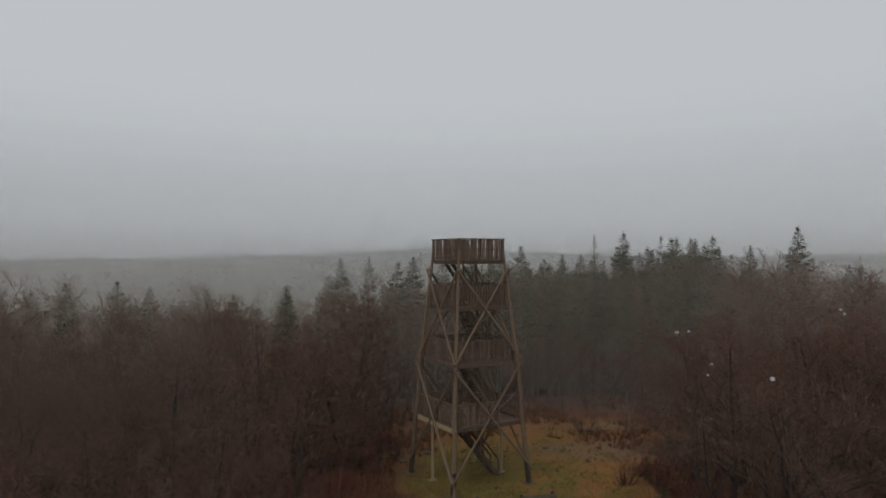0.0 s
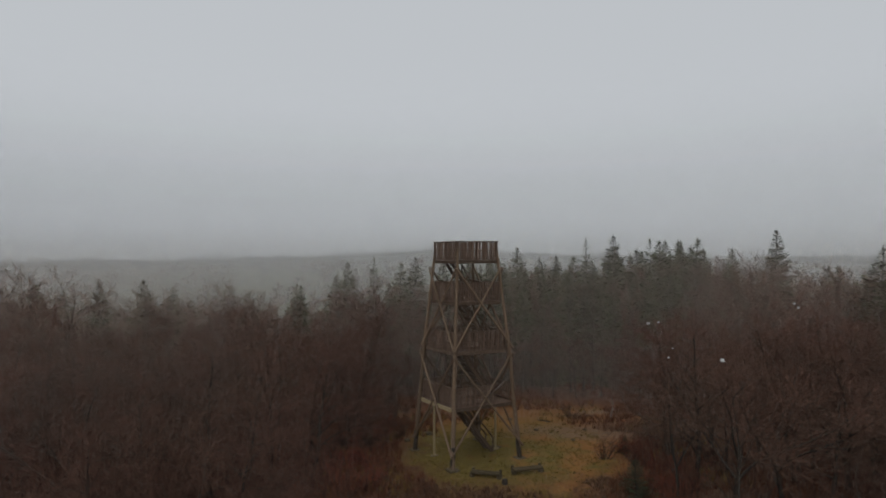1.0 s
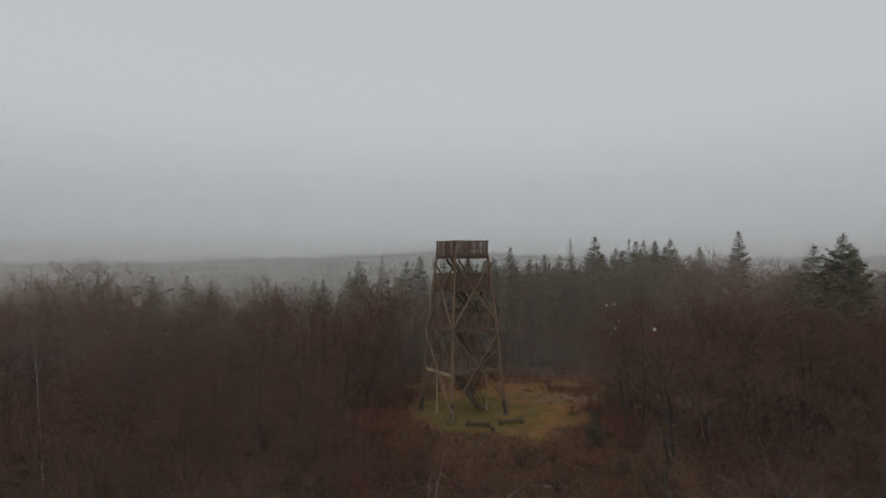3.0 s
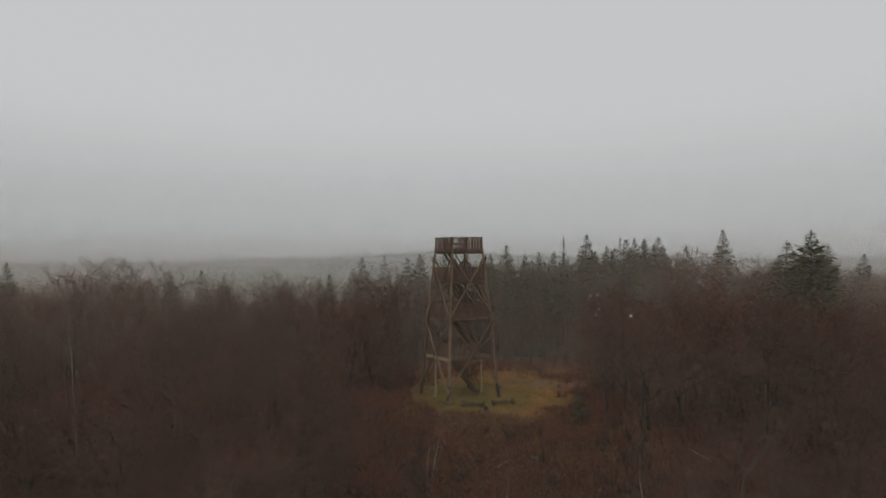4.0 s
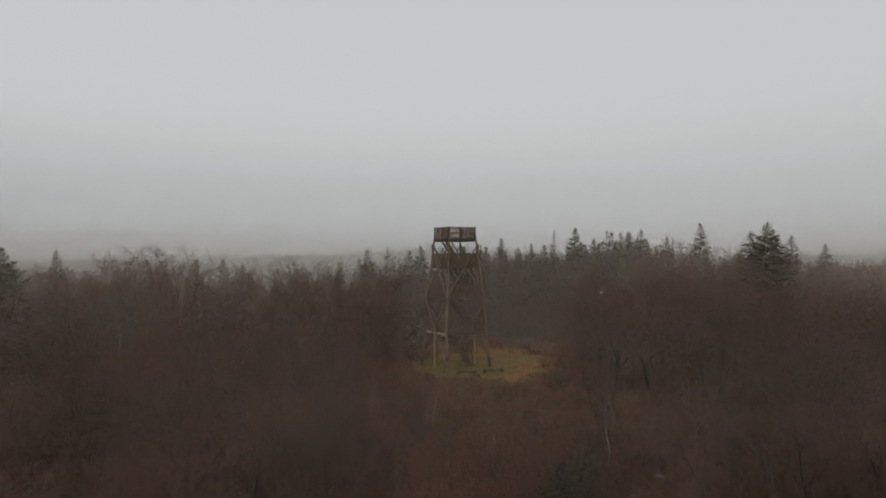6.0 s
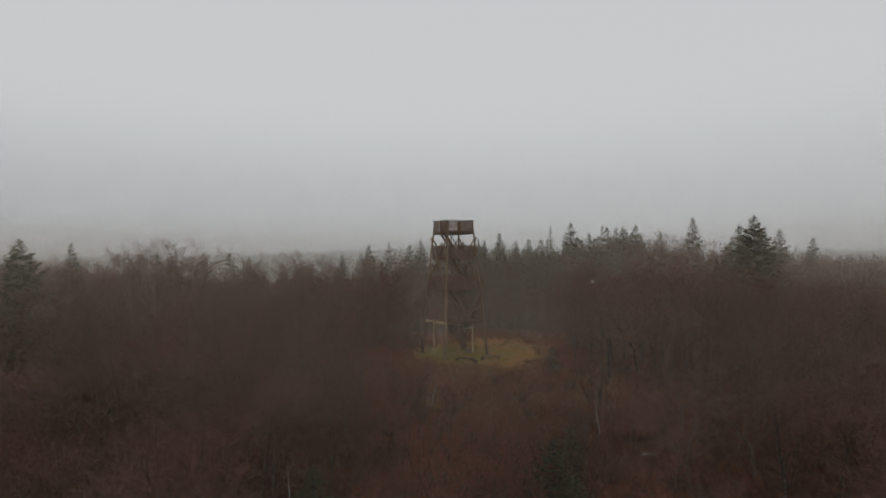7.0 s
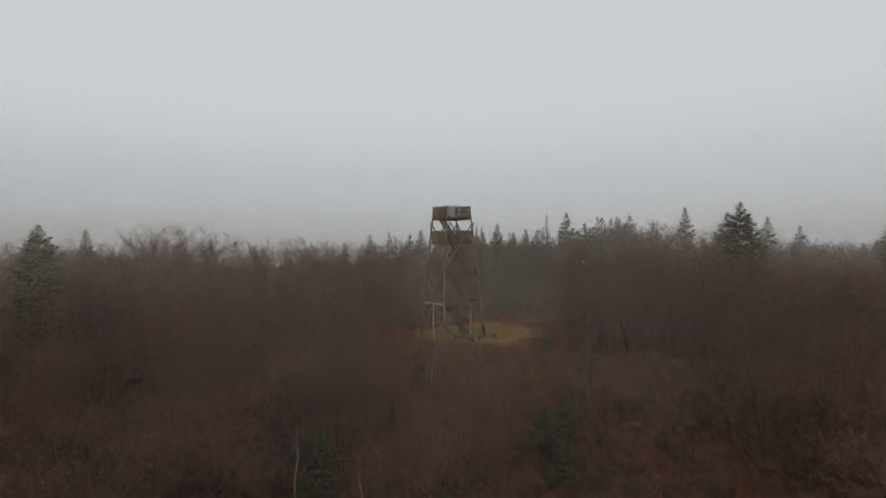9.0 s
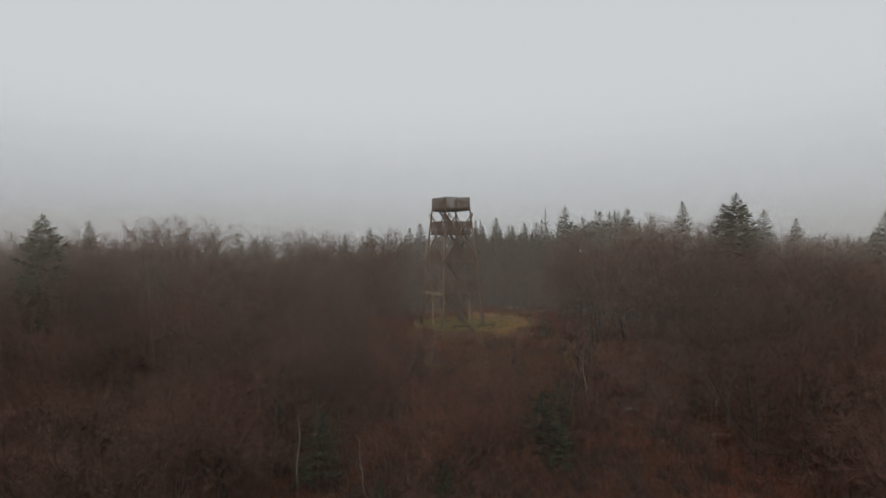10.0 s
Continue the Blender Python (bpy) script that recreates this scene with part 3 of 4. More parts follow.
def bare_tree(seed, height, spread, limbs, branches, twigs, tips, low=0.3, fork=False, trunk_r=0.015, width=1.0, reach=1.0):
    """Trunk with limbs, and a crown of branches and fine leafless twigs. Returns two meshes."""
    rng = random.Random(seed)
    wood_, crown = Shell(), Shell()
    stems = []
    r0 = height * trunk_r
    if fork:
        pts, d = wander(Vector((0, 0, -0.4)), Vector((0, 0, 1)), height * 0.26, 3, 0.06, 0.02, rng)
        wood_.tube(pts, [r0 * 1.25, r0 * 1.05, r0, r0 * 0.9], 7)
        for k in range(3):
            e = sideways(d, rng.uniform(0.3, 0.55), 2.1 * k + rng.uniform(-0.5, 0.5))
            q, _ = wander(pts[-1], e, height * rng.uniform(0.62, 0.74), 6, 0.12, 0.06, rng)
            stems.append((q, r0 * 0.6))
    else:
        pts, _ = wander(Vector((0, 0, -0.4)), Vector((rng.uniform(-0.06, 0.06), rng.uniform(-0.06, 0.06), 1)).normalized(), height * 0.93, 8, 0.06, 0.03, rng)
        stems.append((pts, r0))
    ends = []
    for pts, r in stems:
        n = len(pts) - 1
        wood_.tube(pts, [r * (1 - 0.93 * i / n) + 0.006 for i in range(n + 1)], 6)
        count = max(3, limbs // len(stems))
        start = low if len(stems) == 1 else 0.1
        for k in range(count):
            t = start + (0.96 - start) * (k + rng.random()) / count
            i = min(int(t * n), n - 1)
            p = pts[i].lerp(pts[i + 1], t * n - i)
            d = (pts[i + 1] - pts[i]).normalized()
            length = spread * height * (1.0 - 0.5 * t) * rng.uniform(0.7, 1.2)
            q, e = wander(p, sideways(d, rng.uniform(0.7, 1.25), 2.4 * k + rng.uniform(-0.6, 0.6)), length, 4, 0.18, 0.06, rng)
            lr = r * (1 - 0.85 * t) * 0.5
            wood_.tube(q, [lr * (1 - 0.9 * j / 4) + 0.006 for j in range(5)], 4)
            ends.append((q, length, max(2, round(branches * length / (spread * height * 0.7)))))
        ends.append((pts[-3:], height * 0.16, branches))
    for q, length, count in ends:
        n = len(q) - 1
        for k in range(count):
            t = 0.12 + 0.88 * (k + rng.random()) / count
            i = min(int(t * n), n - 1)
            p = q[i].lerp(q[i + 1], t * n - i)
            d = (q[i + 1] - q[i]).normalized()
            bl = max(length * rng.uniform(0.35, 0.6), 0.05 * height)
            b, e = wander(p, sideways(d, rng.uniform(0.5, 1.2), rng.uniform(0, 6.28)), bl, 2, 0.22, 0.05, rng)
            for one, two in ((b[0], b[1].lerp(b[2], 0.4)), (b[0].lerp(b[1], 0.6), b[2])):
                crown.blade(one, two, 0.017 * width, sideways((two - one).normalized(), 1.57, rng.uniform(0, 6.28)))
            for m in range(twigs):
                u = 0.05 + 0.95 * (m + rng.random()) / twigs
                j = min(int(u * 2), 1)
                c = b[j].lerp(b[j + 1], u * 2 - j)
                g = sideways((b[j + 1] - b[j]).normalized(), rng.uniform(0.3, 1.0), rng.uniform(0, 6.28))
                g = (g + Vector((0, 0, 0.1))).normalized()
                tl = rng.uniform(0.5, 1.15) * (0.02 * height + 0.42 * bl) * reach
                s = sideways(g, 1.57, rng.uniform(0, 6.28))
                crown.blade(c, c + g * tl, 0.011 * width, s)
                for w in range(tips):
                    v = 0.12 + 0.8 * (w + rng.random()) / tips
                    h = sideways(g, rng.uniform(0.3, 0.9), rng.uniform(0, 6.28))
                    crown.blade(c + g * (tl * v), c + g * (tl * v) + h * (tl * rng.uniform(0.4, 0.75)), 0.009 * width, sideways(h, 1.57, rng.uniform(0, 6.28)))
    return wood_.mesh("trunk", BARK, True), crown.mesh("crown", TWIG)


def conifer(seed, height, base, slope, whorls, density, droop, needle, ragged=0.2, low=0.06, trunk_r=0.011, size=1.0):
    """A conifer: whorls of boughs carrying flat sprays of needles, with an uneven outline."""
    rng = random.Random(seed)
    wood_, crown = Shell(), Shell()
    pts, _ = wander(Vector((0, 0, -0.4)), Vector((0, 0, 1)), height + 0.4, 8, 0.012, 0.03, rng)
    wood_.tube(pts, [height * trunk_r * (1 - 0.95 * i / 8) + 0.01 for i in range(9)], 6)
    for k in range(whorls):
        t = low + (0.985 - low) * (1 - (1 - (k + rng.uniform(0.2, 0.8)) / whorls) ** 1.25)
        t = min(max(t, low), 0.985)
        i = min(int(t * 8), 7)
        p = pts[i].lerp(pts[i + 1], t * 8 - i)
        wide = base * height * (1 - math.exp(-slope * (1 - t) / base)) * min(1.0, 0.6 + (t - low) * 4) + 0.07
        count = rng.randint(5, 7)
        first = rng.uniform(0, 6.28)
        for m in range(count):
            if rng.random() < ragged * 0.5:
                continue
            w = first + 6.28 * m / count + rng.uniform(-0.35, 0.35)
            L = wide * rng.uniform(1 - ragged * 1.5, 1.12)
            d = Vector((math.cos(w), math.sin(w), 0.5 * t - droop * (1 - t))).normalized()
            shift = rng.uniform(-0.022, 0.022) * height * (0.35 + 0.65 * (1 - t))
            q, _ = wander(p + Vector((0, 0, shift)), d, L * (1 - shift * 0.4), 3, 0.04, 0.05 + 0.05 * t, rng)
            wood_.blade(q[0], q[-1], 0.02 * (1 - t) + 0.01, Vector((0, 0, 1)))
            n = max(3, int(density * L))
            for a in range(n):
                u = 0.1 + 0.9 * (a + rng.random()) / n
                j = min(int(u * 3), 2)
                c = q[j].lerp(q[j + 1], u * 3 - j)
                e = (q[j + 1] - q[j]).normalized()
                s = e.cross(Vector((0, 0, 1))).normalized()
                for sign in (-1, 1):
                    g = (e * rng.uniform(0.5, 1.0) + s * sign * rng.uniform(0.4, 1.0) + Vector((0, 0, rng.uniform(-0.6, 0.05)))).normalized()
                    l_ = min((0.15 + 0.42 * L * (1.1 - u)) * rng.uniform(0.7, 1.15), 0.9) * size * min(1.0, 0.72 + 2.5 * (1 - t))
                    tilt = Vector((rng.uniform(-0.8, 0.8), rng.uniform(-0.8, 0.8), 1))
                    crown.leaf(c, g * l_, g.cross(tilt).normalized() * l_ * rng.uniform(0.14, 0.22))
    top = pts[-1]
    for a in range(12):  # the leader and its short side shoots
        w, f = rng.uniform(0, 6.28), rng.random()
        crown.leaf(top + Vector((0, 0, 0.035 * height * (f - 0.6))), Vector((math.cos(w), math.sin(w), 0.7)) * (0.022 * height * (1.15 - f)), Vector((-math.sin(w), math.cos(w), 0)) * 0.05)
    for w in (0.3, 1.87):
        crown.blade(top - Vector((0, 0, 0.02 * height)), top + Vector((0, 0, 0.014 * height)), 0.05, Vector((math.cos(w), math.sin(w), 0)))
    return wood_.mesh("trunk", BARK, True), crown.mesh("crown", needle)


def leafy_shrub(seed, height, stems, leaves, mat):
    """A young tree or shrub that has kept its withered leaves."""
    rng = random.Random(seed)
    wood_, crown = Shell(), Shell()
    for k in range(stems):
        w = rng.uniform(0, 6.28)
        lean = rng.uniform(0.05, 0.5)
        pts, _ = wander(Vector((math.cos(w) * 0.15, math.sin(w) * 0.15, -0.2)), Vector((math.cos(w) * lean, math.sin(w) * lean, 1)).normalized(), height * rng.uniform(0.6, 1.0), 4, 0.08, 0.04, rng)
        wood_.tube(pts, [0.03 * (1 - 0.9 * i / 4) * height / 3 + 0.004 for i in range(5)], 4)
        for m in range(9):
            t = 0.15 + 0.85 * (m + rng.random()) / 9
            i = min(int(t * 4), 3)
            p = pts[i].lerp(pts[i + 1], t * 4 - i)
            d = sideways(Vector((0, 0, 1)), rng.uniform(0.6, 1.2), rng.uniform(0, 6.28))
            e = p + d * (height * 0.36 * (1.15 - t) * rng.uniform(0.6, 1.2))
            wood_.tube([p, e], [0.01, 0.003], 3)
            for a in range(leaves):
                c = p.lerp(e, rng.random()) + Vector((rng.gauss(0, 0.12), rng.gauss(0, 0.12), rng.gauss(0, 0.1)))
                g = Vector((rng.gauss(0, 1), rng.gauss(0, 1), rng.gauss(-0.3, 0.7))).normalized()
                crown.leaf(c, g * rng.uniform(0.045, 0.075), sideways(g, 1.57, rng.uniform(0, 6.28)) * rng.uniform(0.016, 0.027))
    return wood_.mesh("stem", BARK, True), crown.mesh("foliage", mat)


def bare_shrub(seed, height, stems, sprigs, tips, mat):
    """A thicket of thin upright stems with fine side twigs."""
    rng = random.Random(seed)
    wood_, crown = Shell(), Shell()
    for k in range(stems):
        w = rng.uniform(0, 6.28)
        lean = rng.uniform(0.05, 0.7)
        foot = Vector((math.cos(w), math.sin(w), 0)) * rng.uniform(0.05, 0.12) * height
        pts, _ = wander(foot + Vector((0, 0, -0.15)), Vector((math.cos(w) * lean, math.sin(w) * lean, 1)).normalized(), height * rng.uniform(0.6, 1.0), 3, 0.12, 0.05, rng)
        wood_.tube(pts, [0.012 * height * f + 0.004 for f in (1, 0.7, 0.4, 0.05)], 3)
        for m in range(sprigs):
            t = 0.1 + 0.9 * (m + rng.random()) / sprigs
            i = min(int(t * 3), 2)
            c = pts[i].lerp(pts[i + 1], t * 3 - i)
            g = (sideways((pts[i + 1] - pts[i]).normalized(), rng.uniform(0.4, 1.1), rng.uniform(0, 6.28)) + Vector((0, 0, 0.2))).normalized()
            tl = height * rng.uniform(0.16, 0.34) * (1.1 - 0.5 * t)
            crown.blade(c, c + g * tl, 0.010, sideways(g, 1.57, rng.uniform(0, 6.28)))
            for v in range(tips):
                h = sideways(g, rng.uniform(0.3, 0.9), rng.uniform(0, 6.28))
                f = c + g * (tl * rng.uniform(0.15, 0.9))
                crown.blade(f, f + h * (tl * rng.uniform(0.4, 0.8)), 0.008, sideways(h, 1.57, rng.uniform(0, 6.28)))
    return wood_.mesh("stem", BARK, True), crown.mesh("crown", mat)


KINDS = {}


def kind(key, height, meshes, names, thing, label, category, group):
    height = max(v.co.z for me in meshes for v in me.vertices)
    KINDS[key] = (height, meshes, names, thing, label, category, group)


def plant_at(key, x, y, top=None, turn=0.0, stretch=1.0, lean=(0, 0), label=""):
    """Sets a plant of that kind on the ground, scaled so that it ends at the height top."""
    height, meshes, names, thing, text, category, group = KINDS[key]
    z = land(x, y)
    k = (top - z) / height if top is not None else 1.0
    m = pose(x, y, z, lean[0], lean[1], turn) @ Matrix.Diagonal((k * stretch, k * stretch, k, 1))
    ob = empty(thing, label or text, category, group, at=m)
    for me, name in zip(meshes, names):
        part(name, me, None, ob)
    return ob


TC = ("trunk", "crown")
BARE = "leafless broadleaf tree with a dense crown of fine brown twigs"
for i in range(4):
    h = 12.0
    kind("bare_%d" % i, h, bare_tree(100 + i, h, 0.37, 20, 8, 12, 3, low=0.16, trunk_r=0.012, width=0.75), TC, "bare_tree", BARE, "tree", "bare trees of the wood")
for i in range(2):
    kind("open_%d" % i, 12.0, bare_tree(130 + i, 12.0, 0.34, 15, 5, 6, 2, low=0.3, fork=i == 1, trunk_r=0.009, width=0.85), TC, "open_tree", "leafless tree with an open crown at the clearing", "tree", "bare trees of the wood")
for i in range(2):
    h = 11.0
    w, c = bare_tree(150 + i, h, 0.38, 24, 8, 12, 3, fork=True, trunk_r=0.0125, width=0.75)
    w.materials.clear()
    w.materials.append((BARK, GREY_BARK)[i])
    kind("oak_%d" % i, h, (w, c), TC, "oak_tree", "leafless forked oak with crooked spreading limbs", "tree", "bare trees of the wood")
for i in range(4):
    h = 12.0
    kind("back_%d" % i, h, bare_tree(200 + i, h, 0.34, 17, 5, 8, 2, low=0.12, width=1.7, reach=1.1, trunk_r=0.011), TC, "slender_tree", "slender leafless tree standing in the dense wood", "tree", "bare trees of the wood")
for i in range(2):
    h = 11.0
    w, c = bare_tree(250 + i, h, 0.16, (14, 9)[i], (4, 3)[i], (6, 4)[i], 2, low=0.4, trunk_r=(0.003, 0.0055)[i])
    w.materials.clear()
    w.materials.append(BIRCH)
    kind("birch_%d" % i, h, (w, c), TC, "birch_tree", "slim leafless birch with pale white bark", "tree", "birches on the slope")
for i in range(4):
    h = 14.0
    kind("spruce_%d" % i, h, conifer(300 + i, h, 0.18 + 0.02 * (i % 2), 0.52 + 0.08 * (i // 2), 42, 6.0, 0.30, NEEDLE, 0.16, (0.2, 0.24, 0.04, 0.06)[i], size=1.08), TC, "spruce_tree", "dark green spruce with a pointed uneven crown", "tree", "spruces of the wood")
for i in range(2):
    w, c = conifer(360 + i, 15.0, 0.15, 0.5, 26, 5.6, 0.25, NEEDLE, 0.35, 0.4, trunk_r=0.0095)
    w.materials.clear()
    w.materials.append(GREY_BARK)
    kind("pole_%d" % i, 15.0, (w, c), TC, "spruce_tree", "tall spruce with a long bare grey stem", "tree", "spruces of the wood")
for i in range(2):
    h = 14.0
    kind("thin_%d" % i, h, conifer(330 + i, h, 0.15, 0.5, 28, 4.6, 0.10, NEEDLE, 0.42, 0.25), TC, "spruce_tree", "thin ragged spruce with gaps between its boughs", "tree", "spruces of the wood")
kind("fir_0", 14.0, conifer(350, 14.0, 0.27, 0.85, 36, 6.2, 0.05, NEEDLE, 0.2, 0.1, size=1.2), TC, "fir_tree", "broad dark fir with layered level boughs", "tree", "firs of the wood")
for i in range(2):
    kind("small_%d" % i, 4.0, conifer(370 + i, 4.0, 0.3, 0.6, 18, 7.0, 0.1, YOUNG_NEEDLE, 0.25, 0.03, size=0.8), TC, "young_spruce", "young green spruce standing in brown undergrowth", "tree", "young spruces on the slope")
SL = ("stem", "foliage")
for i in range(3):
    kind("beech_%d" % i, 3.2, leafy_shrub(400 + i, 3.2, 7, 22, RED_LEAF), SL, "beech_sapling", "beech sapling holding its withered red-brown leaves", "shrub", "beech saplings on the slope")
for i in range(4):
    kind("shrub_%d" % i, 2.4, bare_shrub(450 + i, 2.4, 16, 9, 2, BRUSH), ("stem", "crown"), "bare_shrub", "low leafless shrub of reddish twigs", "shrub", "bare shrubs on the slope")
for i in range(2):
    kind("red_%d" % i, 2.4, bare_shrub(470 + i, 2.4, 18, 10, 2, RED_TWIG), ("stem", "crown"), "red_shrub", "leafless thicket shrub of crimson-brown twigs", "shrub", "red shrubs beside the grass")

# conifers that stand out against the sky: kind, x, y, height of the tip, breadth
for key, x, y, top, wide in (
        ("spruce_0", 8.4, 45.3, 13.9, 1.1), ("spruce_1", 36.2, 34.7, 15.7, 1.0), ("spruce_2", 18.6, 37.6, 15.3, 1.0),
        ("spruce_0", -28.4, 18.3, 10.6, 1.25), ("spruce_3", -12.6, 40.0, 12.2, 1.0), ("spruce_1", -5.3, 37.1, 12.6, 1.2),
        ("fir_0", 32.1, 3.1, 14.1, 1.0), ("spruce_3", -38.6, 0.6, 11.6, 0.9), ("spruce_2", 33.1, 10.5, 13.4, 1.3),
        ("thin_0", 15.9, 38.0, 14.8, 1.0), ("spruce_3", 22.8, 40.0, 13.6, 1.1), ("spruce_0", 25.4, 40.0, 14.6, 1.2),
        ("spruce_1", 27.4, 38.0, 14.4, 1.0), ("spruce_2", 28.9, 38.5, 14.9, 1.1), ("thin_1", 25.8, 45.0, 15.0, 1.0),
        ("spruce_2", 10.6, 42.0, 12.4, 1.1), ("spruce_1", 12.1, 42.0, 12.8, 1.1), ("spruce_3", 13.8, 40.0, 12.7, 1.2),
        ("thin_1", -10.4, 42.0, 12.6, 1.0), ("spruce_2", -6.8, 39.0, 12.0, 1.1), ("spruce_0", -14.0, 36.0, 10.6, 1.2),
        ("spruce_1", -13.9, 14.3, 10.2, 1.0), ("spruce_2", -20.0, 22.0, 9.4, 1.1), ("spruce_1", -27.2, 20.0, 10.0, 1.2),
        ("spruce_0", -30.2, 13.6, 10.6, 1.0), ("spruce_3", -36.8, 20.0, 9.7, 1.1), ("spruce_0", -36.3, 15.0, 10.4, 1.0),
        ("fir_0", -39.2, -7.4, 11.8, 1.05), ("spruce_2", 52.7, 10.0, 12.3, 1.2), ("spruce_0", 47.8, 21.6, 12.1, 1.1),
        ("spruce_1", 42.5, 19.7, 13.2, 1.2), ("thin_1", 27.5, 25.0, 11.9, 1.5), ("spruce_3", 20.5, 42.0, 13.2, 1.1),
        ("spruce_0", 2.0, 44.0, 12.6, 1.2), ("spruce_2", 4.8, 41.0, 12.2, 1.2), ("spruce_3", -2.2, 42.0, 12.3, 1.2),
        ("spruce_1", 31.2, 40.0, 13.2, 1.2), ("spruce_0", -18.3, 34.0, 9.6, 1.1), ("thin_0", -23.5, 24.0, 9.3, 1.2)):
    plant_at(key, x, y, top, turn=(x * 71 + y * 37) % 360, stretch=wide)

# clean-stemmed spruces along the back of the clearing
stems = random.Random(8)
for k in range(30):
    x, y = 1.5 + 0.75 * k + stems.uniform(-0.5, 0.5), stems.choice((18.5, 21.0, 23.5)) + stems.uniform(-1, 1) + 0.12 * k
    if k % 3 == 2:
        plant_at("back_%d" % (k % 3), x, y, stems.uniform(7.5, 10.5), turn=stems.uniform(0, 360), stretch=1.1)
        continue
    plant_at("pole_%d" % (k % 2), x, y, stems.uniform(10.2, 12.4), turn=stems.uniform(0, 360), stretch=stems.uniform(0.85, 1.1))

for k in range(11):
    x, y = 3.0 + 1.9 * k + stems.uniform(-0.7, 0.7), 17.0 + 0.1 * k + stems.uniform(-0.8, 0.8)
    plant_at("open_%d" % (k % 2), x, y, stems.uniform(4.5, 7.5), turn=stems.uniform(0, 360), stretch=1.2)

# young conifers on the slope and beside the grass
for key, x, y, top in (("small_0", -9.6, -25.1, -3.6), ("small_1", 6.4, -22.4, -2.7), ("small_0", 8.4, -18.0, -2.7), ("small_0", 10.3, 0.8, 0.9),
                       ("small_1", 9.9, -0.6, 0.7), ("small_0", 8.8, -7.0, 1.6), ("small_1", 12.9, 4.8, 1.3), ("small_1", 1.0, -17.5, -3.4),
                       ("small_1", -5.0, -29.0, -7.0), ("small_0", -0.8, -27.5, -6.6), ("small_0", 7.4, -24.0, -4.6)):
    plant_at(key, x, y, top, turn=(x * 83) % 360, stretch=2.0 if y < -6 else 1.9)

# birches: x, y, tip, lean
for k, (x, y, top, lx, ly) in enumerate(((-29.1, -6.5, 8.4, 1, 2), (11.0, -15.7, -0.3, 0, -3), (-2.1, -11.5, 0.9, 2, -4), (2.1, -16.5, -1.6, 3, -6),
                                         (-10.9, -25.6, -3.2, 0, 5), (-34.5, -19.5, -5.0, 0, -12), (11.4, 9.0, 4.6, 2, -7), (15.0, 5.0, 9.8, 0, 1), (15.8, 15.5, 5.0, 3, -24), (17.0, 16.5, 4.4, 2, -38), (16.4, 14.6, 5.6, -4, -10),
                                         (-6.3, -27.0, -4.6, 0, 3), (-2.5, -12.3, -0.4, -3, 3), (9.6, -17.0, -2.6, 0, 4))):
    plant_at("birch_0" if top - land(x, y) > 12 else "birch_1", x, y, top, turn=k * 73, lean=(lx, ly), stretch=0.9 if top - land(x, y) > 8 or y > 12 else 1.5)

# single broadleaf trees
for k, (key, x, y, top) in enumerate((("open_1", 10.9, -7.4, 8.6), ("oak_1", 18.3, -12.9, 5.4), ("open_0", 11.9, -11.9, 8.2), ("bare_1", 19.7, -2.3, 10.2), ("oak_0", -27.8, 0.0, 12.9),
                                      ("bare_2", -19.8, 10.9, 10.9), ("oak_1", -16.5, 6.0, 11.3), ("bare_3", 30.0, 10.0, 12.2), ("bare_1", 31.7, 30.0, 13.4), ("bare_0", -13.6, 14.0, 9.9),
                                      ("open_1", 15.0, -3.5, 8.0), ("bare_2", 24.5, -5.0, 9.6), ("oak_0", -10.5, 3.0, 8.0), ("bare_3", -8.8, -7.5, 4.6), ("bare_1", -13.5, 4.0, 10.9), ("oak_0", -18.6, 4.6, 11.2),
                                      ("bare_3", -21.4, 2.6, 10.9), ("bare_2", -26.2, -0.6, 12.5), ("oak_1", -29.0, 1.2, 12.4), ("bare_3", -12.2, 0.5, 10.4), ("bare_0", -15.2, 1.6, 10.8), ("bare_2", 27.0, 22.0, 13.2), ("back_1", 29.6, 20.0, 13.4), ("bare_0", 25.0, 17.0, 12.6))):
    plant_at(key, x, y, top, turn=k * 61)


def canopy(x, y):
    """How high the wood's crowns reach at a place; None: no trees there."""
    if (-9.0 if y < 2 else -7.4) < x < 10.5 and y < 16:
        return None
    if (10 <= x < 14.5 and -26 < y < -8) or (-15 < x < 27 and y < -24):
        return None
    if -6 < x < 25 and 3 < y < (17 if x < 1 else 26):
        return None
    if x < 0:
        t = 8.7 - 0.05 * max(0, y) * smooth(-34, -28, x) + 1.8 * smooth(-25, -34, x) + 2.3 * smooth(-20, -12, x) * smooth(0, 12, y) + 1.4 * smooth(-13, -8, x) * smooth(18, 38, y)
        if x > -13 and y < -5:
            t = min(t, land(x, y) + 4.5 + 0.72 * (-5 - x))
        return min(t, land(x, y) + 11.2 + 2.8 * smooth(-22, -28, x) * smooth(-16, -8, y))
    t = 10.4 - 0.16 * max(0, 6 - y)
    t += 1.2 * smooth(15, 40, y) + 1.8 * smooth(19, 26, x) * smooth(-4, 6, y) - 2.8 * smooth(33, 39, x)
    return min(t, land(x, y) + (11.5 if y > -6 else 10.5)) if y < 8 else t


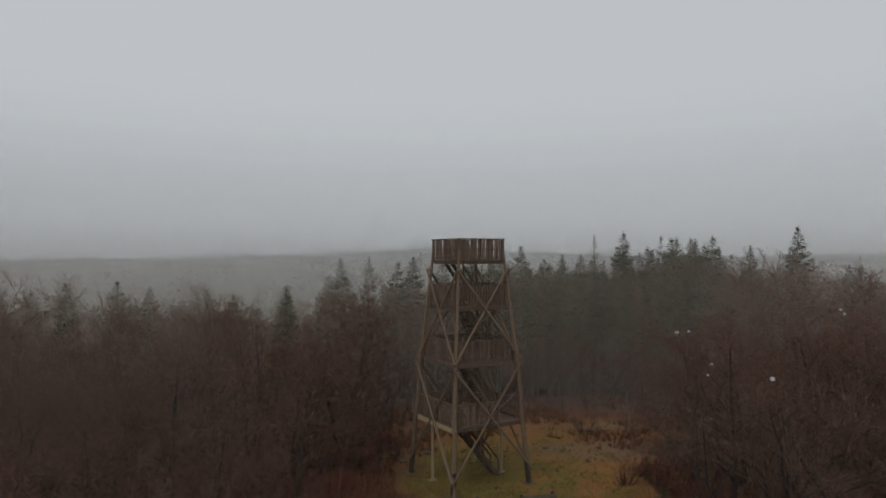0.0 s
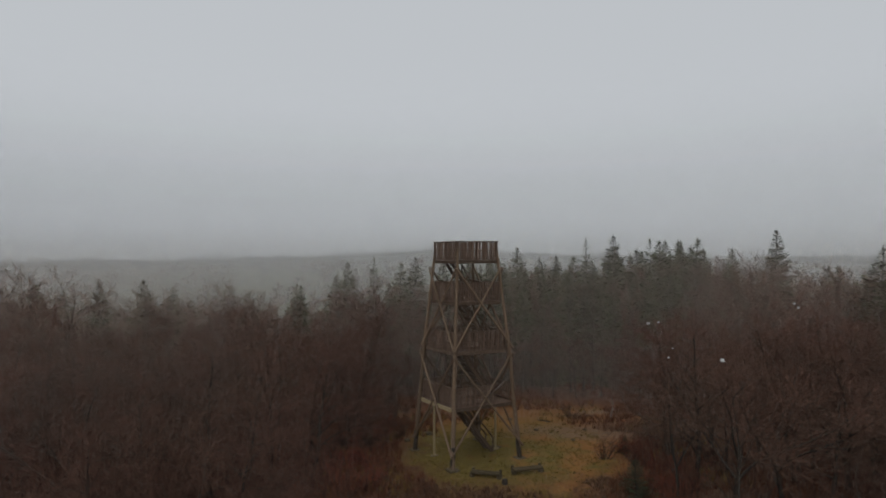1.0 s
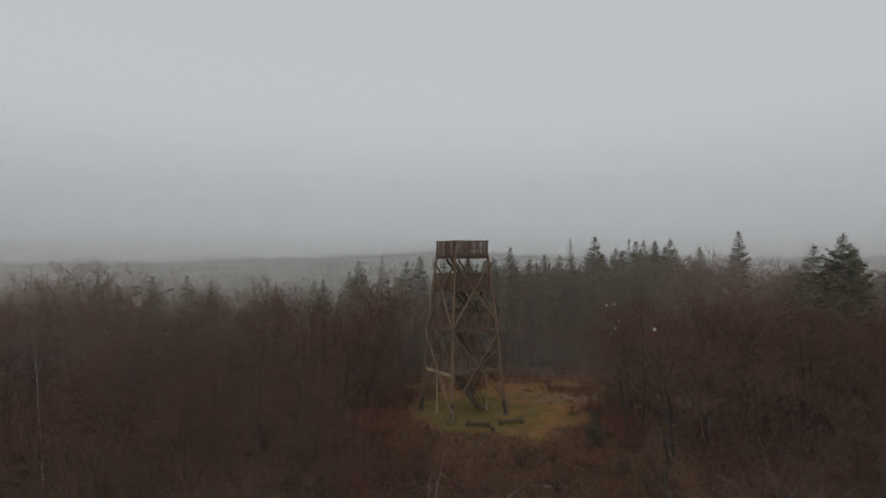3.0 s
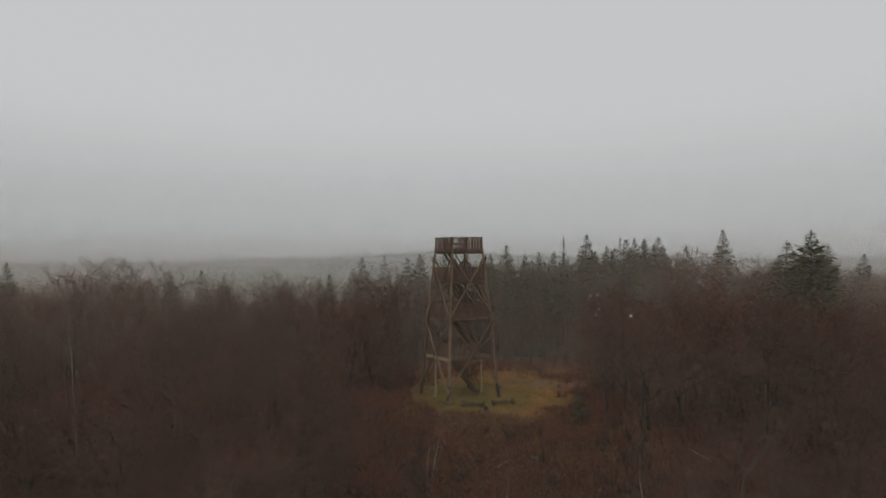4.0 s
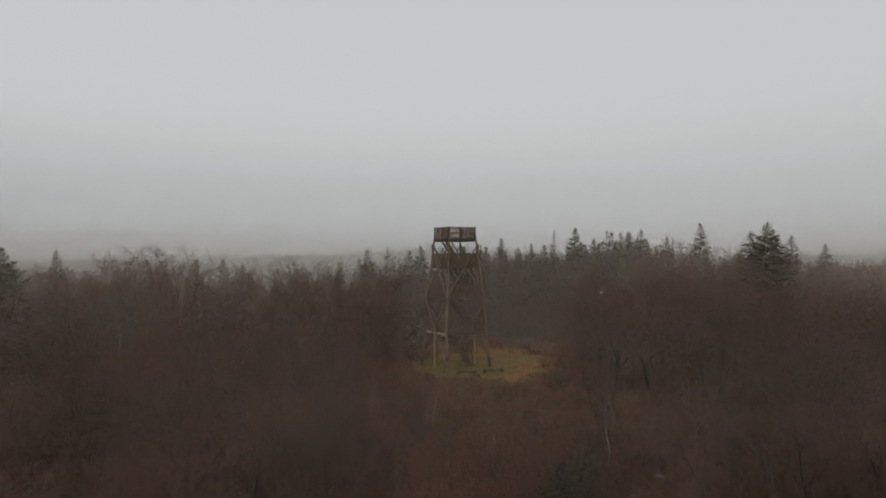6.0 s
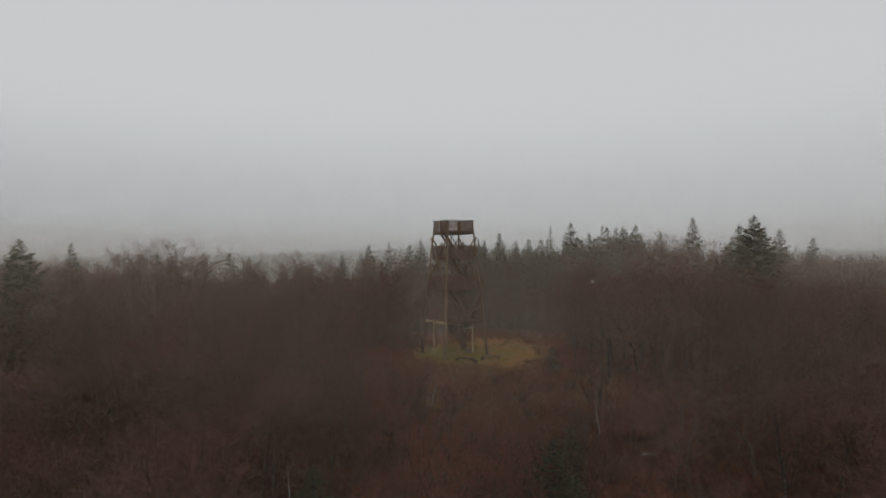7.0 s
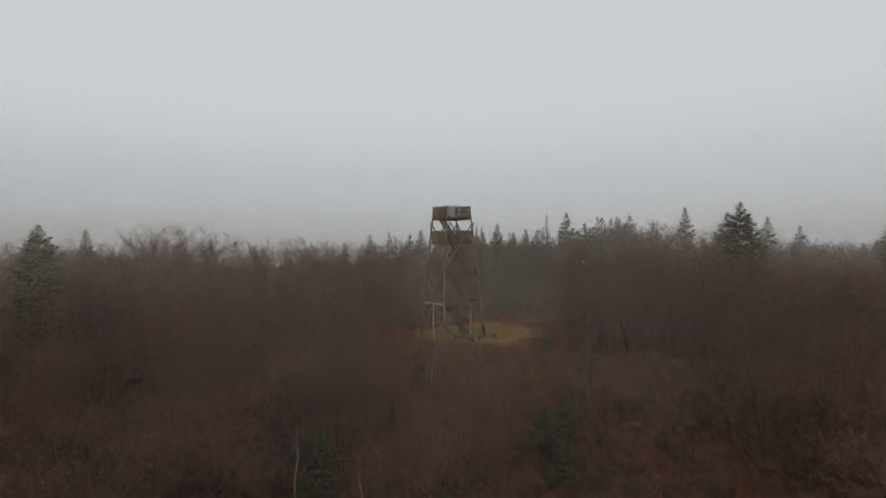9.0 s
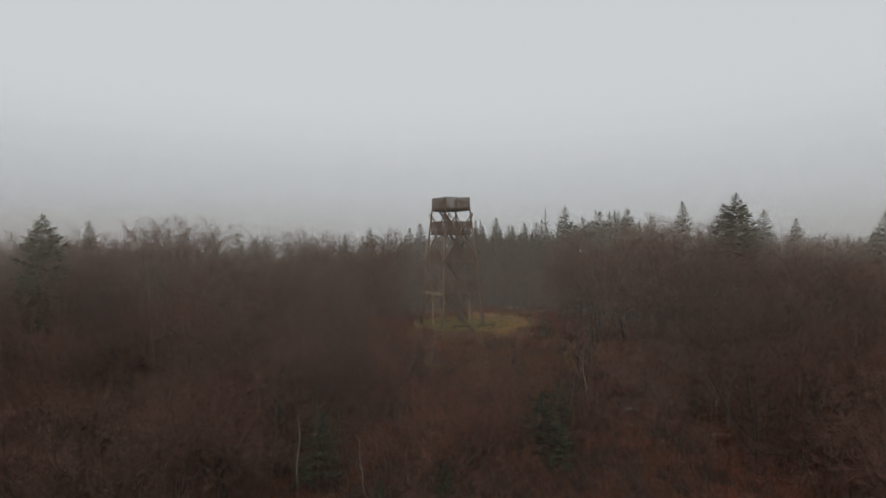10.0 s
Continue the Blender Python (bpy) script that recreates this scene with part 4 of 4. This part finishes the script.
rng = random.Random(5)
taken = [(o.location.x, o.location.y) for o in bpy.data.objects if o.parent is None and o.get("category") == "tree"]
count = 0
for _ in range(16000):
    y = rng.uniform(-40, 60)
    reach = 0.67 * (y + 74) + 3
    x = rng.uniform(-reach, reach) - 1
    t = canopy(x, y)
    near = 2.6 if y < 10 else (2.8 if -19 < x < 33 and y > 30 else 3.4)
    if 14 < x < 25 and -26 < y < -8 and rng.random() < 0.975:
        continue
    if t is None or count > 640 or any((x - a) ** 2 + (y - b) ** 2 < near * near for a, b in taken):
        continue
    taken.append((x, y))
    count += 1
    top = t + rng.gauss(0, 0.6) + 0.8 * noise.noise(Vector((x * 0.1, y * 0.1, 20)))
    if y < -7 and abs(x + 0.8 + 0.4457 * (y + 70)) < 2.4:  # a gap through which the tall birch shows
        top = min(top, 7.2 - 0.17 * (y + 70))
    top = max(top, land(x, y) + 4)
    chance = (0.2 + 0.7 * smooth(26, 36, y)) if -19 < x < 33 else 0.12
    if y > 22 and rng.random() < chance:
        plant_at("spruce_%d" % rng.randrange(4), x, y, top - 0.3, turn=rng.uniform(0, 360), stretch=rng.uniform(0.9, 1.3))
    else:
        key = "back_%d" % rng.randrange(4) if y > 4 else rng.choice(("bare_0", "bare_1", "bare_2", "bare_3", "oak_0", "oak_1" if y > -24 else "oak_0"))
        plant_at(key, x, y, top, turn=rng.uniform(0, 360), stretch=rng.uniform(0.95, 1.2) * min(1.5, max(0.9, 12 / (top - land(x, y)))) ** 0.6)

# withered beeches below the knoll and a red thicket beside the grass
for k in range(34):
    x, y = rng.gauss(0.8, 2.7), rng.gauss(-22.0, 2.2)
    plant_at("beech_%d" % (k % 3), x, y, land(x, y) + rng.uniform(2.6, 4.6), turn=rng.uniform(0, 360), stretch=1.25)
for k in range(18):
    x, y = rng.gauss(-6.6, 1.1), rng.gauss(-13, 3.0)
    plant_at("beech_%d" % (k % 3), x, y, land(x, y) + rng.uniform(2.4, 4.4), turn=rng.uniform(0, 360), stretch=1.2)
for k in range(8):
    x, y = rng.uniform(-6.4, -3.6), rng.uniform(-18, -14)
    plant_at("beech_%d" % (k % 3), x, y, land(x, y) + rng.uniform(2.0, 3.4), turn=rng.uniform(0, 360), stretch=1.2)
for k in range(44):
    x, y = rng.uniform(-10.0, -4.2), rng.uniform(-13, 8)
    if x > -5.0 and y > -5:
        continue
    plant_at("red_%d" % (k % 2), x, y, land(x, y) + rng.uniform(0.7, 1.5), turn=rng.uniform(0, 360), stretch=1.25)
for k in range(64):
    a = rng.uniform(3.3, 6.0)
    x, y = 2.8 + 9.6 * math.cos(a) * rng.uniform(0.98, 1.3), 0.5 + 9.0 * math.sin(a) * rng.uniform(0.98, 1.35)
    plant_at("red_%d" % (k % 2), x, y, land(x, y) + rng.uniform(0.6, 1.5), turn=rng.uniform(0, 360), stretch=1.2)

for k in range(26):
    x, y = rng.uniform(8.4, 12.5), rng.uniform(-7.5, 1.5)
    plant_at("red_%d" % (k % 2), x, y, land(x, y) + rng.uniform(0.7, 1.7), turn=rng.uniform(0, 360), stretch=1.3)
for k in range(34):
    x, y = rng.uniform(9.5, 24), rng.uniform(-27, -6)
    plant_at("red_%d" % (k % 2), x, y, land(x, y) + rng.uniform(0.9, 2.2), turn=rng.uniform(0, 360), stretch=1.4)
for k in range(18):
    x, y = rng.uniform(9, 24), rng.uniform(-40, -27)
    plant_at("red_%d" % (k % 2), x, y, land(x, y) + rng.uniform(1.4, 3.0), turn=rng.uniform(0, 360), stretch=1.4)
for k in range(9):
    x, y = rng.uniform(10, 23), rng.uniform(-25, -12)
    plant_at("bare_%d" % (k % 4), x, y, land(x, y) + rng.uniform(3.0, 5.5), turn=rng.uniform(0, 360), stretch=1.3)

# undergrowth on the slope before the tower and round the grass
for _ in range(520):
    y = rng.uniform(-48, 18)
    x = rng.uniform(-13, 14) if y < -8 else rng.choice((rng.uniform(-9, -4.2), rng.uniform(9, 16), rng.uniform(-9, 16)))
    inside = ((x - 2.8) / 8.0) ** 2 + ((y - 0.8) / 7.6) ** 2 < 1 or (5 < x < 12 and 3 < y < 9)
    if inside or (y > 6 and x > -4 and rng.random() < 0.8) or (x > 12 and y < -9):
        continue
    g = land(x, y)
    red = noise.noise(Vector((x * 0.13, y * 0.13, 1))) + (0.2 if -7 < x < 6 and y < -18 else -0.08)
    h = rng.uniform(0.6, 1.3) if y > -12 else rng.uniform(1.0, 2.6)
    if -3 < x < 9 and y > -17:
        h = rng.uniform(0.35, 0.9) if rng.random() < 0.7 else rng.uniform(1.0, 1.9)
    key = "beech_%d" % rng.randrange(3) if red + rng.gauss(0, 0.2) > 0.12 else "shrub_%d" % rng.randrange(4)
    plant_at(key, x, y, g + h, turn=rng.uniform(0, 360), stretch=rng.uniform(0.9, 1.3))
for _ in range(130):
    x, y = rng.uniform(11, 30), rng.uniform(-32, -6)
    plant_at(rng.choice(("shrub_0", "shrub_1", "shrub_2", "shrub_3", "beech_1")), x, y, land(x, y) + rng.uniform(0.5, 1.5), turn=rng.uniform(0, 360), stretch=1.3)


# ---- grass, bracken and far woods ----
def tufts(name, label, category, count, area, mat, tall, keep):
    r = random.Random(len(name))
    s = Shell()
    while count > 0:
        x, y = r.uniform(area[0], area[1]), r.uniform(area[2], area[3])
        count -= 1
        if not keep(x, y, r):
            continue
        p = Vector((x, y, land(x, y) - 0.02))
        k = r.uniform(0.5, 1.2)
        for _ in range(7):
            w = r.uniform(0, 6.28)
            d = Vector((math.cos(w) * r.uniform(0.2, 0.9), math.sin(w) * r.uniform(0.2, 0.9), 1)) * (tall * k * r.uniform(0.6, 1.1))
            s.blade(p + Vector((r.gauss(0, 0.06), r.gauss(0, 0.06), 0)), p + d, 0.012 + 0.02 * tall, Vector((-math.sin(w), math.cos(w), 0)))
    tagged(new(name, s.mesh(name, mat)), label, category, kind="stuff")


def in_turf(x, y, k=1.0):
    return ((x - 3.4) / (7.0 * k)) ** 2 + ((y - 0.5) / (7.9 * k)) ** 2 + 0.5 * noise.noise(Vector((x * 0.3, y * 0.3, 2))) < 1


tufts("grass", "short yellowed winter grass round the tower", "grass", 17000, (-6, 15, -9, 12), GRASS, 0.13, lambda x, y, r: in_turf(x, y) and r.random() < 0.4 + 0.9 * noise.noise(Vector((x * 0.5, y * 0.5, 0))))
tufts("tall_grass", "tufts of long bleached grass at the turf's edge", "grass", 4500, (-9, 20, -12, 20), STRAW, 0.5, lambda x, y, r: not in_turf(x, y) and in_turf(x, y, 1.9) and noise.noise(Vector((x * 0.35, y * 0.35, 5))) > 0.12)
tufts("bracken", "dead rust-brown bracken covering the knoll and slope", "bracken", 26000, (-14, 30, -42, 24), BRACKEN, 0.55, lambda x, y, r: not in_turf(x, y, 1.08) and noise.noise(Vector((x * 0.16, y * 0.16, 9))) > -0.1)


tufts("heath", "low withered heath and bramble on the slope", "undergrowth", 17000, (-5, 11, -19, -5), HEATH, 0.3, lambda x, y, r: not in_turf(x, y, 0.9 + 0.2 * r.random()) and r.random() < 0.75 + 0.5 * noise.noise(Vector((x * 0.25, y * 0.25, 12))))


def underbrush():
    """Thin saplings and dead stems that fill the wood below the crowns."""
    r = random.Random(31)
    s = Shell()
    made = 0
    while made < 3000:
        y = r.uniform(-54, 70)
        reach = 0.66 * (y + 74)
        x = r.uniform(-reach, reach)
        if made % 5 == 0:
            x, y = r.uniform(-7, 13), r.uniform(-44, -9.5)
        edge = 15.0 if x < 2 else 23.0
        open_ground = (-6 < x < 11 and -50 < y < edge) or (10 <= x < 23 and 1 < y < edge) or (10 <= x < 20 and -20 < y < -3 and r.random() < 0.3)
        slope = -7 < x < 13 and -46 < y < -9.5
        if (open_ground and not slope) or (y < -30 and not slope and r.random() < 0.5):
            continue
        made += 1
        g = land(x, y)
        h = r.uniform(1.2, 3.4) if y < 15 else r.uniform(2.0, 5.5)
        if slope:
            h = r.uniform(0.4, 0.9) if y > -16 and -3 < x < 9 else r.uniform(1.0, 2.4)
        for _ in range(9):
            w, lean = r.uniform(0, 6.28), r.uniform(0.05, 0.5)
            p = Vector((x + r.gauss(0, 0.5), y + r.gauss(0, 0.5), g - 0.1))
            d = Vector((math.cos(w) * lean, math.sin(w) * lean, 1)).normalized()
            L = h * r.uniform(0.6, 1.1)
            s.blade(p, p + d * L, 0.017, sideways(d, 1.57, r.uniform(0, 6.28)))
            for _ in range(5):
                c = p + d * (L * r.uniform(0.2, 0.9))
                e = (sideways(d, r.uniform(0.4, 1.1), r.uniform(0, 6.28)) + Vector((0, 0, 0.2))).normalized()
                s.blade(c, c + e * (L * r.uniform(0.2, 0.4)), 0.014, sideways(e, 1.57, r.uniform(0, 6.28)))
    tagged(new("underbrush", s.mesh("underbrush", BRUSH)), "tangled leafless brushwood on the forest floor", "brushwood", kind="stuff")


underbrush()


def far_woods():
    """The wooded rise on the horizon, lost in mist."""
    r = random.Random(77)
    s = Shell()
    for _ in range(4200):
        a, d = r.uniform(0.3, math.pi - 0.3), 130 + 370 * r.random() ** 0.7
        if noise.noise(Vector((d * math.cos(a) * 0.02, d * math.sin(a) * 0.02, 31))) < -0.12:
            continue
        x, y = d * math.cos(a), d * math.sin(a)
        z = land(x, y)
        h, w = (r.uniform(4, 9) if d < 280 else r.uniform(1.5, 4)), r.uniform(2.5, 6)
        for _ in range(20):
            up = r.random()
            wide = w * (1.1 - up)
            p = Vector((x + r.gauss(0, wide * 0.6), y + r.gauss(0, wide * 0.6), z + h * (0.1 + 0.75 * up)))
            g = Vector((r.gauss(0, 0.3), r.gauss(0, 0.3), 1)).normalized()
            s.leaf(p, g * h * 0.16, sideways(g, 1.57, r.uniform(0, 6.28)) * r.uniform(0.25, 0.6))
    tagged(new("far_woods", s.mesh("far_woods", TWIG)), "distant bare woodland on a misty rise", "woodland", kind="stuff")


far_woods()


# ---- small white ragged flecks set in the crowns ----
def scrap(x, y, z, size, seed):
    r = random.Random(seed)
    s = Shell()
    n = 5
    for j in range(n):
        for i in range(n):
            s.v.append(Vector(((i / 4 - 0.5) * size, r.gauss(0, size * 0.16), (j / 4 - 0.5) * size * 0.7)) + Vector((r.gauss(0, size * 0.07), 0, r.gauss(0, size * 0.07))))
    for j in range(n - 1):
        for i in range(n - 1):
            if r.random() > 0.25 or (i, j) in ((1, 1), (2, 1), (1, 2), (2, 2)):
                s.f.append((j * n + i, j * n + i + 1, (j + 1) * n + i + 1, (j + 1) * n + i))
    ob = new("white_scrap", s.mesh("white_scrap", FLECK))
    ob.location = (x, y, z)
    tagged(ob, "small ragged white fleck among bare twigs", "scrap", "white scraps in the trees")


for k, (x, y, z, size) in enumerate(((11.5, -11.7, 7.6, 0.18), (10.3, -4.3, 8.6, 0.18), (10.9, -4.3, 8.65, 0.15), (19.7, -2.3, 9.55, 0.16), (20.1, -2.0, 9.3, 0.15), (9.6, -10.5, 8.0, 0.1), (9.3, -10.8, 7.6, 0.1))):
    scrap(x, y, z, size, 900 + k)


# ---- fallen wood and stones ----
rng = random.Random(21)


def fallen(x, y, length, radius, turn, mat, label):
    d = Vector((math.cos(radians(turn)), math.sin(radians(turn)), 0))
    a, b = on_land(x, y), on_land(x + d.x * length, y + d.y * length)
    up = Vector((0, 0, radius * 0.8))
    ob = empty("fallen_branch", label, "branch", "fallen branches on the ground", at=Matrix.Translation(a))
    part("stem", log_mesh("stem", mat, up, b - a + up, radius, radius * 0.5, 7, rng), mat, ob)
    for k in range(3):
        p = (b - a) * rng.uniform(0.3, 0.8) + up
        q = p + Vector((rng.uniform(-0.5, 0.5), rng.uniform(-0.5, 0.5), rng.uniform(0.15, 0.5))) * length * 0.3
        part("side_branch", log_mesh("side_branch", mat, p, q, radius * 0.4, radius * 0.15, 5, rng), mat, ob)


PALE = "pale bleached broken branch lying on the slope"
for x, y, length, turn in ((14.1, -16.6, 1.3, 20), (17.7, -9.7, 1.6, 150), (5.2, -10.9, 1.4, 170), (2.4, -11.6, 1.0, 40), (20.5, -18.0, 1.8, 10), (17.0, -20.5, 1.5, 80), (22.5, -14.0, 1.4, 60)):
    fallen(x, y, length, 0.06, turn, BIRCH, PALE)
for x, y, length, turn in ((8.6, 9.4, 1.8, 15), (9.4, 10.2, 1.5, 170), (9.1, 9.0, 1.3, 60), (10.2, 9.8, 1.6, 120), (12.5, 11.5, 1.7, 30), (6.6, 8.0, 1.2, 140)):
    fallen(x, y, length, 0.05, turn, BARK, "dark broken branch heaped on the grass")


def stone(x, y, size, flat, label):
    r = random.Random(int(x * 100 + y * 10))
    bm = bmesh.new()
    bmesh.ops.create_icosphere(bm, subdivisions=2, radius=1)
    for v in bm.verts:
        k = 1 + 0.25 * noise.noise(v.co * 1.7 + Vector((x, y, 0)))
        v.co = Vector((v.co.x * size * k, v.co.y * size * k * r.uniform(0.9, 1.0), v.co.z * size * flat * k))
    me = bpy.data.meshes.new("stone")
    bm.to_mesh(me)
    bm.free()
    me.materials.append(CONCRETE)
    ob = new("stone", me)
    ob.location = on_land(x, y) + Vector((0, 0, size * flat * 0.35))
    tagged(ob, label, "stone", "stones round the tower")


for x, y, size, flat in ((1.9, 1.4, 0.45, 0.18), (-3.9, 2.9, 0.22, 0.6), (-2.4, 4.6, 0.3, 0.5), (5.2, 5.6, 0.2, 0.5), (7.4, 3.2, 0.16, 0.5), (3.6, 8.6, 0.22, 0.5), (8.8, 6.2, 0.18, 0.5), (12.0, -4.2, 0.3, 0.45), (12.9, -5.6, 0.26, 0.5), (13.6, -7.0, 0.3, 0.5)):
    stone(x, y, size, flat, "grey mossy stone half sunk in the turf")
